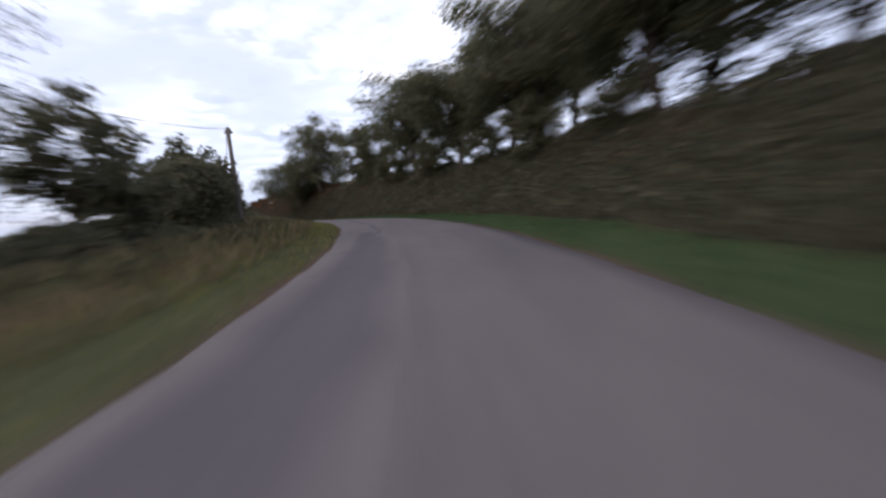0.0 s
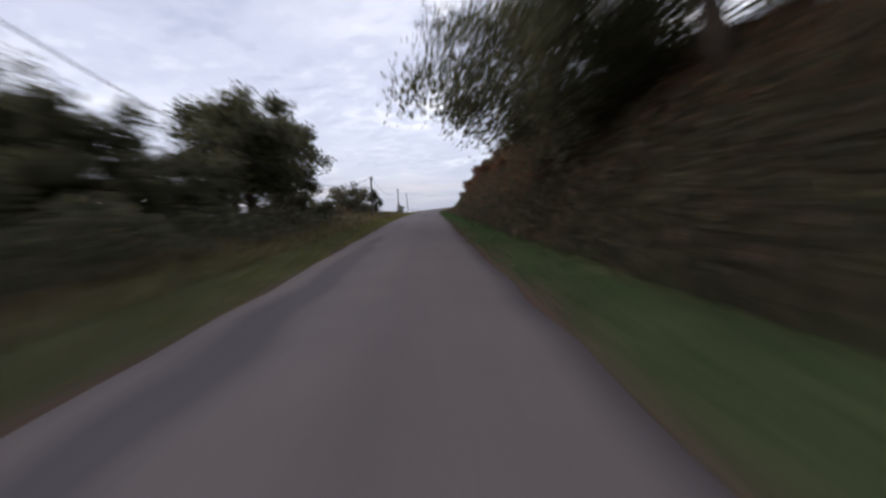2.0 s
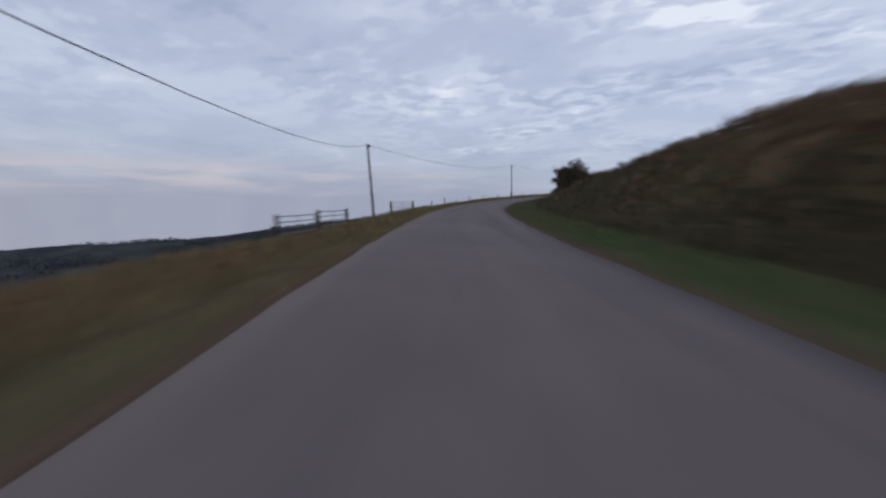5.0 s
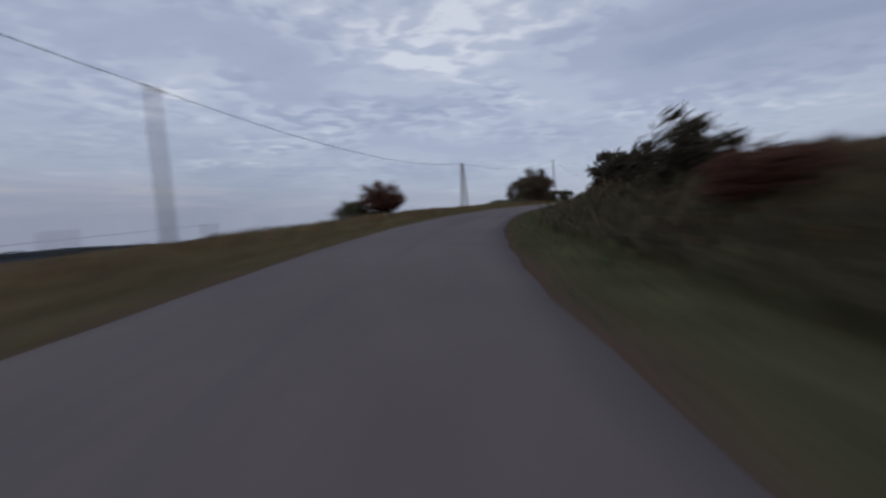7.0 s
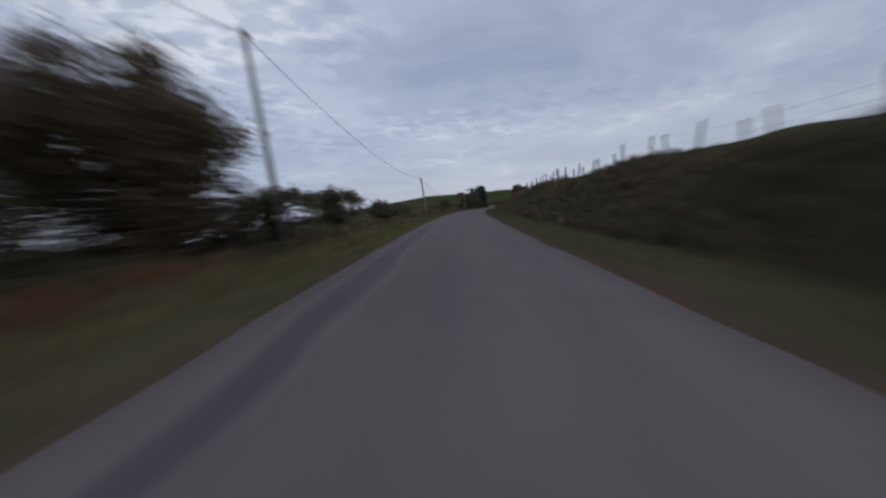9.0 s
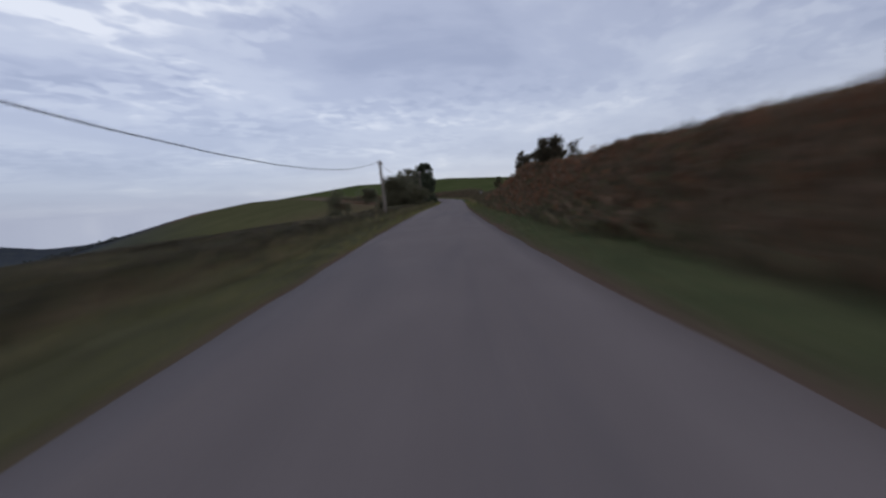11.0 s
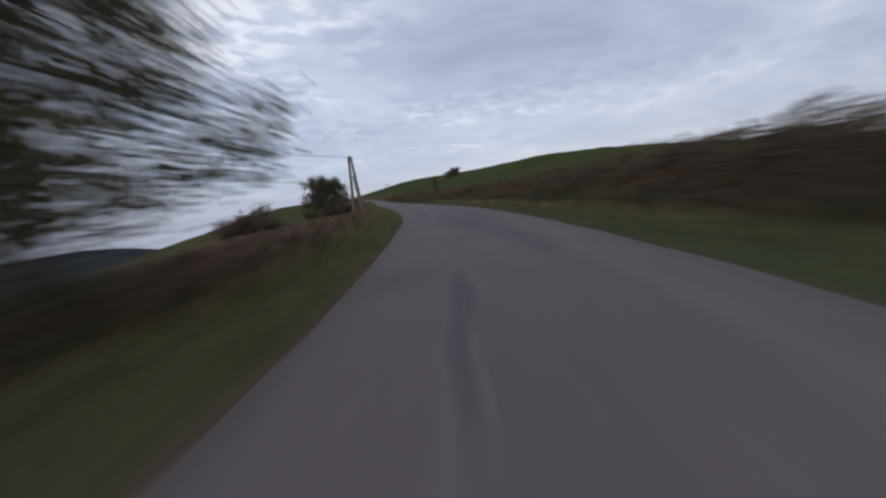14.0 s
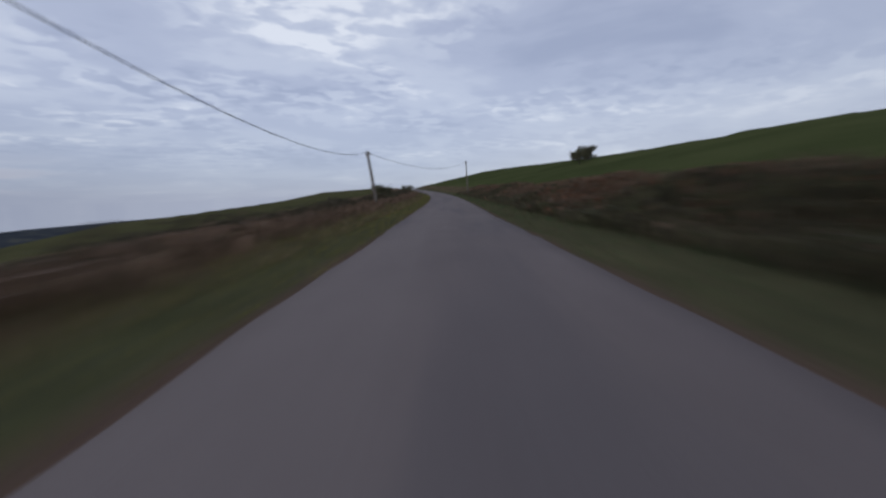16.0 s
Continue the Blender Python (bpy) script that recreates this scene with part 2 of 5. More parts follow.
ASPHALT, GROUND, BARK = asphalt_material(), ground_material(), bark_material()
TAR = asphalt_material("tar_repair", True)
LEAF_OAK = leafy("oak_leaves", (0.064, 0.068, 0.047), (0.108, 0.112, 0.070), warm=(0.15, 0.125, 0.076))
LEAF_HEDGE = leafy("hedge_leaves", (0.062, 0.064, 0.048), (0.104, 0.105, 0.070), warm=(0.14, 0.118, 0.080))
LEAF_BROWN = leafy("turning_leaves", (0.066, 0.055, 0.042), (0.112, 0.090, 0.064), warm=(0.15, 0.108, 0.072))
LEAF_RED = leafy("autumn_leaves", (0.060, 0.030, 0.026), (0.115, 0.056, 0.044), warm=(0.13, 0.075, 0.05))
LEAF_CYPRESS = leafy("cypress_needles", (0.042, 0.052, 0.040), (0.076, 0.088, 0.062))
GRASS = leafy("verge_grass_blades", (0.032, 0.070, 0.032), (0.058, 0.104, 0.046), warm=(0.085, 0.105, 0.052))
OLIVE = leafy("olive_grass_blades", (0.085, 0.086, 0.026), (0.145, 0.140, 0.048), warm=(0.19, 0.155, 0.07))
DRY = leafy("dry_grass_blades", (0.098, 0.078, 0.046), (0.165, 0.130, 0.076), warm=(0.21, 0.17, 0.105))
BRACKEN = leafy("bracken_fronds", (0.098, 0.052, 0.036), (0.160, 0.082, 0.052), warm=(0.205, 0.105, 0.062))
LEAF_RUST = leafy("rusty_leaves", (0.072, 0.042, 0.030), (0.135, 0.072, 0.046), warm=(0.19, 0.096, 0.056))
DARKSCRUB = leafy("dark_scrub", (0.044, 0.040, 0.030), (0.066, 0.059, 0.043), warm=(0.086, 0.068, 0.048), even=True)
STALK = leafy("dead_stalks", (0.060, 0.053, 0.037), (0.086, 0.073, 0.049), warm=(0.105, 0.086, 0.058), even=True)
MUTED = leafy("weathered_bracken", (0.108, 0.078, 0.058), (0.155, 0.108, 0.080), warm=(0.185, 0.126, 0.092), even=True)
SCRUB = leafy("bank_scrub", (0.064, 0.066, 0.040), (0.092, 0.091, 0.053), warm=(0.112, 0.098, 0.060), even=True)
# leaves shifted to blue-grey to imitate haze over the valley
HAZED_FARWOOD = leafy("hazed_far_woods", (0.034, 0.040, 0.046), (0.052, 0.058, 0.060), warm=(0.066, 0.064, 0.058))
POLE_WOOD = wood_material("pole_wood", (0.085, 0.074, 0.066), (0.20, 0.178, 0.158))
POST_WOOD = wood_material("post_wood", (0.035, 0.03, 0.026), (0.11, 0.095, 0.08))
STEEL = metal_material("galvanised_steel", (0.38, 0.385, 0.40), 0.6)
WIRE = plain_material("wire_black", (0.02, 0.02, 0.022), (0.04, 0.04, 0.045), 5, 0.6)
CERAMIC = plain_material("insulator_glaze", (0.10, 0.07, 0.05), (0.2, 0.16, 0.13), 4, 0.3)
PLASTER = plain_material("white_render", (0.6, 0.58, 0.54), (0.75, 0.73, 0.7), 1.5)
ROOF = plain_material("roof_tiles", (0.09, 0.05, 0.04), (0.16, 0.09, 0.07), 2)
DARKGLASS = plain_material("window_dark", (0.02, 0.025, 0.03), (0.04, 0.045, 0.05), 2, 0.2)

# ---- the road's plan: stations every half second of the drive ----
PLAN = [
    (-2.99, -23.31), (-0.85, -11.75), (0.00, 0.00), (-1.08, 11.78), (-4.65, 23.16), (-10.54, 33.72),
    (-17.85, 43.66), (-25.73, 53.62), (-33.88, 63.90), (-42.24, 74.54), (-50.74, 85.57), (-59.37, 96.95),
    (-68.15, 108.59), (-76.82, 120.60), (-84.60, 133.38), (-90.27, 147.32), (-92.95, 162.16), (-92.49, 177.28),
    (-88.98, 192.02), (-83.00, 205.97), (-75.62, 219.27), (-67.73, 232.35), (-59.49, 245.36), (-50.73, 258.24),
    (-41.38, 271.02), (-31.48, 283.75), (-21.00, 296.49), (-9.97, 309.26), (1.20, 322.41), (12.20, 336.07),
    (21.91, 350.83), (29.02, 367.01), (33.75, 384.00), (37.79, 401.11), (41.97, 418.10), (46.34, 435.00),
    (50.77, 451.86), (54.98, 468.76), (58.76, 485.75), (62.01, 502.83), (64.75, 520.00), (67.00, 537.24),
    (68.87, 554.52), (70.44, 571.83), (71.80, 589.15), (73.06, 606.48), (74.30, 623.81),
]
LEVEL = [
    -2.17, -1.05, 0.00, 0.95, 1.75, 2.34, 2.77, 3.10, 3.35, 3.55, 3.72, 3.87,
    4.04, 4.25, 4.53, 4.94, 5.45, 6.03, 6.68, 7.29, 7.80, 8.18, 8.47, 8.70,
    8.87, 9.01, 9.14, 9.26, 9.37, 9.55, 9.93, 10.42, 10.85, 11.20, 11.53, 11.87,
    12.27, 12.74, 13.28, 13.89, 14.56, 15.27, 16.01, 16.77, 17.54, 18.33, 19.12,
]
WIDTH = [
    4.56, 4.63, 4.75, 4.77, 4.55, 4.09, 3.64, 3.60, 3.95, 4.25, 4.40, 4.53,
    4.73, 4.89, 4.90, 4.90, 4.90, 4.80, 4.71, 4.68, 4.59, 4.45, 4.36, 4.29,
    4.16, 4.01, 3.96, 3.92, 4.06, 4.52, 4.75, 4.47, 4.11, 4.07, 4.17, 4.26,
    4.33, 4.38, 4.40, 4.41, 4.41, 4.41, 4.41, 4.42, 4.42, 4.42, 4.42,
]
PXY, PZ, PW = np.array(PLAN), np.array(LEVEL), np.array(WIDTH)


def spline(values, k):
    """Catmull-Rom through the stations."""
    k = np.clip(np.asarray(k, float), 0, len(values) - 1.0001)
    i = k.astype(int)
    f = (k - i).reshape(k.shape + (1,) * (values.ndim - 1))
    v = np.concatenate([[2 * values[0] - values[1]], values, [2 * values[-1] - values[-2]], [3 * values[-1] - 2 * values[-2]]])
    a, b, c, d = v[i], v[i + 1], v[i + 2], v[i + 3]
    return b + 0.5 * f * (c - a + f * (2 * a - 5 * b + 4 * c - d + f * (3 * (b - c) + d - a)))


def station(u):
    return (np.asarray(u, float) + 1) * 2


def centre(u):
    """The road's middle, the way to its right and its level; past the ends it runs on straight, 32 m to a unit."""
    u = np.asarray(u, float)
    over = np.where(u < -1, u + 1, np.where(u > 22, u - 22, 0)) * 32
    k = station(np.clip(u, -1, 21.99))
    p, ahead = spline(PXY, k), spline(PXY, np.clip(k + 0.05, 0, 46)) - spline(PXY, np.clip(k - 0.05, 0, 46))
    ahead = ahead / np.linalg.norm(ahead, axis=-1, keepdims=True)
    side = np.stack([ahead[..., 1], -ahead[..., 0]], -1)
    return p + ahead * over[..., None], side, spline(PZ, k) + np.clip(over, -200, 0) * 0.08


def half(u):
    return spline(PW, station(np.clip(u, -1, 21.99))) / 2


def smooth(x):
    x = np.clip(x, 0, 1)
    return x * x * (3 - 2 * x)


# right side: u, verge, run of the bank, its rise, slope of the land above it
RIGHT = np.array([(-1, 3.0, 5.5, 3.9, .03), (0.6, 3.0, 5.5, 3.8, .03), (1.2, 2.6, 5, 3.7, .03), (2.2, 2.0, 5, 4.4, .05), (3, 1.8, 5.5, 6.2, .1), (4.2, 1.8, 5.5, 5.9, .1),
                  (5.0, 2.4, 5, 3.8, .05), (5.7, 3, 4.5, 2.8, .03), (6.2, 3, 4.5, 2.1, .03), (7.5, 2.0, 4.5, 1.8, .03), (8.2, 2, 4.5, 1.8, .1), (9, 2, 4.5, 1.8, .15),
                  (10.6, 2, 4.5, 2.1, .15), (11.45, 2, 4.5, 2.55, .08), (11.75, 2, 4.4, 2.75, .07), (12.1, 2, 3.9, 3.1, .06), (12.36, 2, 4.2, 2.7, .05), (12.58, 2.1, 4.2, 1.65, .04), (12.9, 2.3, 4.0, 1.4, .03), (13.22, 2.2, 3.2, 1.3, .03), (13.38, 2.2, 2.5, .8, .03), (13.7, 3.5, 3.0, .7, .03),
                  (14.2, 3.0, 4, .9, .03), (15, 2.6, 4, .9, .06), (15.7, 2.6, 4, 1.0, .13), (16.5, 2.4, 4, 1.2, .18), (17.2, 2.4, 4, 1.2, .21), (22, 2.4, 4, 1.2, .21)])
# left side: u, height 4 m from the road, slope to 14 m, slope beyond
LEFT = np.array([(-1, .1, -.05, -.12), (1, .2, -.08, -.12), (3, .3, -.04, -.07), (4.5, .2, -.04, -.08), (5.2, -.45, -.14, -.22), (5.72, -.75, -.16, -.22), (6.3, -.5, -.17, -.24), (6.6, -.4, -.19, -.24), (7.1, -.15, -.10, -.15),
                 (7.7, -.05, -.07, -.10), (8.4, .05, -.065, -.10), (9, .1, -.05, -.1), (11.3, .0, -.06, -.11), (12.3, .0, -.10, -.15), (13, .0, -.11, -.15), (13.6, 0, -.09, -.13),
                 (14.5, -.15, -.11, -.14), (15.2, -.35, -.17, -.12), (15.75, -.25, -.16, -.16), (16.1, -.15, -.17, -.20), (16.7, .1, -.10, -.15), (17.6, .35, -.02, -.08), (22, .4, 0, -.05)])


def table(rows, u, col):
    return np.interp(u, rows[:, 0], rows[:, col])


def wave(x, y, size):
    """Soft uneven ground, about -1 to 1."""
    a, b = x / size, y / size
    return (np.sin(a * 1.9 + 1.3 * np.sin(b * 1.1)) + np.sin(b * 2.3 + 1.7 * np.sin(a * 0.9 + 2)) + np.sin(a * 4.1 - b * 3.3) * 0.5) / 2.5


def spot(u, q):
    """Plan of the point q metres to the right of the road's middle; far out all points move along one line, so that the sheet never folds."""
    p, side, _ = centre(u)
    q = np.asarray(q, float)
    near = np.clip(q, -14, 14)
    return p + side * near[..., None] + np.stack([q - near, 0 * q], -1)


def ground(u, q):
    """The level of the land at q metres to the right of the road's middle."""
    u, q = np.broadcast_arrays(np.asarray(u, float), np.asarray(q, float))
    e, (_, _, z) = half(u), centre(u)
    p = spot(u, q)
    x = q - e
    verge, run, rise, slope = (table(RIGHT, u, c) for c in (1, 2, 3, 4))
    rough = 1 + 0.10 * wave(p[..., 0], p[..., 1], 7) + 0.055 * wave(p[..., 0], p[..., 1], 2.1)
    right = -0.03 + 0.05 * smooth(x / verge) + rise * rough * smooth((x - verge) / run) + slope * np.clip(x - verge - run, 0, np.interp(u, [10, 14], [22, 42]))
    right = right + np.where(x > 0, smooth(x / 6) * 0.18 * wave(p[..., 0], p[..., 1], 3.1), 0)
    y = -q - e
    h4, s1, s2 = (table(LEFT, u, c) for c in (1, 2, 3))
    left = -0.03 + h4 * smooth(y / 4) + s1 * np.clip(y - 4, 0, 10) + s2 * np.clip(y - 14, 0, 30) - 0.27 * np.clip(y - 44, 0, 420) * np.clip((u + 60) / 60, 0, 1)
    # the valley floor and the long ridge on its other side
    crest = np.clip(-88 + 0.034 * np.maximum(p[..., 1] - 330, 0), -88, -40) - 25 * smooth((p[..., 1] - 900) / 500)
    crest = crest * (1 - 0.06 * wave(p[..., 0], p[..., 1], 230))
    left = np.maximum(z + left, -118) + (crest + 118) * smooth((y - 600) / 350) - 130 * smooth((y - 1050) / 450) - z
    left = left + np.where(y > 0, smooth(y / 6) * 0.15 * wave(p[..., 0], p[..., 1], 2.7) + smooth((y - 100) / 300) * 4 * wave(p[..., 0], p[..., 1], 90), 0)
    return z + np.where(x > 0, right, np.where(y > 0, left, -0.09 * smooth(np.minimum(-x, -y) / 0.25) - 0.03))


def bulk(name, verts, faces, material, smooth_faces=False):
    """A mesh from arrays whose faces all have the same number of corners."""
    me = bpy.data.meshes.new(name)
    faces = np.asarray(faces, np.int32)
    n, k = faces.shape
    me.vertices.add(len(verts))
    me.vertices.foreach_set("co", np.asarray(verts, np.float32).ravel())
    me.loops.add(n * k)
    me.loops.foreach_set("vertex_index", faces.ravel())
    me.polygons.add(n)
    me.polygons.foreach_set("loop_start", np.arange(0, n * k, k, dtype=np.int32))
    me.polygons.foreach_set("use_smooth", np.full(n, smooth_faces))
    me.update(calc_edges=True)
    me.materials.append(material)
    return me


def grid_faces(rows, cols):
    i = (np.arange(rows - 1)[:, None] * cols + np.arange(cols - 1)[None]).ravel()
    return np.stack([i, i + 1, i + cols + 1, i + cols], -1)


# ---- ground ----
OUT = np.array([0, .12, .3, .55, .9, 1.4, 2, 2.6, 3.2, 3.9, 4.7, 5.6, 6.6, 7.7, 9, 10.5, 12.5, 15, 19, 24, 31, 40, 52, 68, 90, 120, 160, 220, 300, 420, 500, 580, 640, 700, 760, 830, 900, 975, 1050, 1120, 1200, 1320, 1500, 2000.])


def build_ground():
    us = np.concatenate([[-60, -30, -14, -7, -4, -2.5, -1.6], np.arange(-1, 22.01, 0.05), [23, 25, 28, 33, 42, 60, 90]])
    e = half(us)[:, None]
    inner = np.array([-.25, -1.2])
    q = np.concatenate([-(e + OUT[None, ::-1]), -(e + inner[None]), (e + inner[None, ::-1]), e + OUT[None]], 1)
    u = np.repeat(us[:, None], q.shape[1], 1)
    p = spot(u, q)
    v = np.concatenate([p, ground(u, q)[..., None]], -1)
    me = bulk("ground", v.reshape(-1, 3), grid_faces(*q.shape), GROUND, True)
    x, y = q - e, -q - e
    verge = table(RIGHT, u, 1)
    n = wave(p[..., 0], p[..., 1], 1.7)
    soil = np.clip(1.05 - np.maximum(x * np.interp(u, [1.6, 2.2, 12.9, 13.6], [1.0, 0.55, 0.55, 1.0]), y) / 0.32 + 0.5 * n, 0, 1) * (np.maximum(x, y) > -.3)
    green = np.where(x > 0, 1 - smooth((x - verge * (0.9 + 0.2 * n)) / 0.8), 0.72 - 0.72 * smooth((y - 1.9 - 0.4 * n) / 0.8))
    pasture_r = smooth((x - 6.2) / 2.0) * smooth((u - 7.9) / 0.6) * np.clip(1 - smooth((u - 10.8) / 0.5) + smooth((u - 12.6) / 0.5), 0, 1)
    pasture_l = smooth((y - 9) / 5) * np.interp(u, [10.5, 11.5, 12.8, 13.6, 15.5, 17, 29, 30], [0, 0.6, 0.6, 0.3, 0.3, 0.7, 0.7, 0])
    pasture_r = np.maximum(pasture_r, smooth((x - 22) / 14) * np.clip(0.85 + 0.5 * wave(p[..., 0], p[..., 1], 60), 0, 1))
    pasture_r = np.maximum(pasture_r, 0.9 * smooth((x - 2.2) / 1.2) * np.interp(u, [13.3, 13.45, 14.0, 14.15], [0, 1, 1, 0]))
    pasture = np.where(x > 0, pasture_r, np.where(y > 0, pasture_l, 0))
    bank = np.interp(u, [-1, 2.1, 3.0, 5.0, 5.7, 10.4, 11.0, 12.6, 13.2, 18], [0.75, 0.7, 0.1, 0.1, 0.6, 0.55, 0.15, 0.2, 0.5, 0.35])
    green = np.where(x > verge, np.maximum(green, bank * (1 - 0.5 * smooth((x - verge - 1) / 4)) * (0.8 + 0.3 * n)), green)
    green = np.where((y > 0) & (y < 3), green * np.interp(u, [13.4, 13.9, 15.6, 16.4], [1.0, 1.35, 1.35, 1.05]), green)
    green = np.where((x > 0) & (x < verge), green * np.interp(u, [5.4, 6.2, 9.5, 10.8, 12.6, 13.4, 14.2, 15.0], [1.0, 0.6, 0.6, 0.85, 0.85, 0.9, 0.9, 0.6]), green)
    green = np.where(y > 0, green * np.interp(u, [4.6, 5.2, 8.7, 9.6], [1.0, 0.35, 0.35, 0.85]), green)
    cover = np.stack([soil, green, pasture, np.ones_like(soil)], -1)
    at = me.attributes.new("cover", "FLOAT_COLOR", "POINT")
    at.data.foreach_set("color", cover.astype(np.float32).ravel())
    # how far the left-hand land takes on the painted haze tint
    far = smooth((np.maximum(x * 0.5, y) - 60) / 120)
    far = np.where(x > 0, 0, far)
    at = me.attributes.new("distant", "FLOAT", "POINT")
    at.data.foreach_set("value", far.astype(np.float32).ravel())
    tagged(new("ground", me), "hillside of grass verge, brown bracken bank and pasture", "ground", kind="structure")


def strip(name, us, q0, q1, lift, cols, material, ragged=0.0, crown=0.05):
    """A band of the road from q0 to q1 with a turned-down rim."""
    rows, a, b = len(us), q0, q1
    p, _, _ = centre(us)
    wob = ragged * np.stack([wave(p[:, 0] + 9, p[:, 1], 0.8) + 0.6 * wave(p[:, 0], p[:, 1], 3), wave(p[:, 1], p[:, 0] + 5, 0.8) + 0.6 * wave(p[:, 1], p[:, 0], 3)], -1)
    f = np.linspace(0, 1, cols)
    q = (a + wob[:, 0])[:, None] * (1 - f) + (b + wob[:, 1])[:, None] * f
    u = np.repeat(us[:, None], cols, 1)
    e = half(us)[:, None]
    z = centre(u)[2] + lift + crown * (1 - (q / e) ** 2)
    out, fall = (0.06, lift + 0.006) if name == "tar_patch" else (0.03, 0.08)
    q = np.concatenate([q[:, :1] - out, q, q[:, -1:] + out], 1)
    z = np.concatenate([z[:, :1] - fall, z, z[:, -1:] - fall], 1)
    u = np.repeat(us[:, None], cols + 2, 1)
    v = np.concatenate([spot(u, q), z[..., None]], -1)
    me = bulk(name, v.reshape(-1, 3), grid_faces(rows, cols + 2), material, name != "entrance_apron")
    across = np.minimum(np.concatenate([[0], f, [1]]), 1 - np.concatenate([[0], f, [1]]))[None] * 2
    ends = np.clip(np.minimum(np.arange(rows), np.arange(rows)[::-1]) / 5.0, 0, 1)[:, None]
    at = me.attributes.new("rim", "FLOAT", "POINT")
    at.data.foreach_set("value", (across * ends).astype(np.float32).ravel())
    along = np.concatenate([[0], np.cumsum(np.linalg.norm(np.diff(p, axis=0), axis=1))])
    uv = np.stack([np.repeat(along[:, None], cols + 2, 1), q], -1).reshape(-1, 2)
    layer = me.uv_layers.new(name="UVMap")
    loops = np.empty(len(me.loops), np.int32)
    me.loops.foreach_get("vertex_index", loops)
    layer.data.foreach_set("uv", uv[loops].astype(np.float32).ravel())
    return new(name, me)


def build_road():
    us = np.concatenate([[-60, -30, -14, -7, -4, -2.5, -1.6], np.arange(-1, 22.01, 0.025), [23, 25, 28, 33, 42]])
    e = half(us)
    tagged(strip("road", us, -e, e, 0.0, 11, ASPHALT, 0.06), "narrow grey worn asphalt country lane", "road", kind="structure")
    # darker tarred strips and patches
    for u0, u1, q0, q1 in ((6.1, 6.47, -1.7, -0.95), (14.42, 14.95, -1.4, -0.8), (11.61, 11.72, -1.35, -0.95), (8.9, 9.75, -1.9, -1.05), (1.85, 2.6, -1.5, -0.7),
                           (-0.35, 0.62, -2.25, -0.55), (0.5, 1.9, -1.35, -0.75), (8.13, 8.36, -0.65, -0.15), (14.02, 14.17, -1.1, -0.6), (13.26, 13.52, -1.45, -0.8)):
        us = np.arange(u0, u1, 0.01)
        t = (us - u0) / (u1 - u0)
        taper = np.sqrt(np.clip(np.sin(np.pi * np.clip(t, 0.02, 0.98)), 0, 1))
        mid = (q0 + q1) / 2
        tagged(strip("tar_patch", us, mid + (q0 - mid) * taper, mid + (q1 - mid) * taper, 0.005, 9, TAR, 0.12), "dark tar repair on the lane's asphalt", "road patch", kind="structure")

    # mouths of the field entrances
    for u0, u1, side, wide in ((13.46, 13.74, 1, 1.75),):
        us = np.arange(u0, u1, 0.01)
        t = (us - u0) / (u1 - u0)
        e, out = half(us), wide * np.clip(np.minimum(t / 0.4, (1 - t) / 0.4), 0.02, 1) ** 0.8
        a, b = side * (e - 0.1), side * (e + out)
        tagged(strip("entrance_apron", us, np.minimum(a, b), np.maximum(a, b), 0.006, 6, ASPHALT, 0.05, 0.0), "asphalt mouth of a field entrance beside the lane", "entrance", kind="structure")


build_ground()
build_road()

# ---- helpers for things ----


def part(name, me, parent, label=""):
    ob = new(name, me)
    ob.parent = parent
    if label:
        tagged(ob, label)
    return ob


def thing(name, at, label, category, group="", turn=0.0):
    ob = new(name)
    ob.empty_display_size = 0.3
    ob.matrix_world = Matrix.Translation(at) @ Matrix.Rotation(turn, 4, "Z")
    return tagged(ob, label, category, group)


def tube_arrays(points, radii, sides=7):
    """A tapered tube through the points, closed at both ends."""
    points, radii = np.asarray(points, float), np.asarray(radii, float)
    d = np.gradient(points, axis=0)
    d /= np.linalg.norm(d, axis=1, keepdims=True) + 1e-9
    ref = np.where(np.abs(d[:, 2:3]) > 0.9, [[1.0, 0, 0]], [[0, 0, 1.0]])
    a = np.cross(d, ref)
    a /= np.linalg.norm(a, axis=1, keepdims=True)
    b = np.cross(d, a)
    w = np.linspace(0, 2 * np.pi, sides, endpoint=False)
    v = points[:, None] + radii[:, None, None] * (a[:, None] * np.cos(w)[None, :, None] + b[:, None] * np.sin(w)[None, :, None])
    n = len(points)
    i = np.arange(n - 1)[:, None] * sides + np.arange(sides)[None]
    j = np.arange(n - 1)[:, None] * sides + (np.arange(sides)[None] + 1) % sides
    f = np.stack([i, j, j + sides, i + sides], -1).reshape(-1, 4)
    v = np.concatenate([v.reshape(-1, 3), points[:1], points[-1:]])
    c0, c1 = len(v) - 2, len(v) - 1
    k = np.arange(sides)
    lo = np.stack([(k + 1) % sides, k, np.full(sides, c0), np.full(sides, c0)], -1)
    hi = np.stack([k, (k + 1) % sides, np.full(sides, 0), np.full(sides, 0)], -1) + (n - 1) * sides
    hi[:, 2:] = c1
    return v, f, np.concatenate([lo[:, :3], hi[:, :3]])


def tubes(name, runs, material, sides=7):
    """Several tubes in one mesh; runs of (points, radii)."""
    vs, fs, base = [], [], 0
    for points, radii in runs:
        v, f, caps = tube_arrays(points, radii, sides)
        fs.append(np.concatenate([f[:, [0, 1, 2]], f[:, [0, 2, 3]], caps]) + base)
        vs.append(v)
        base += len(v)
    return bulk(name, np.concatenate(vs), np.concatenate(fs), material, True)


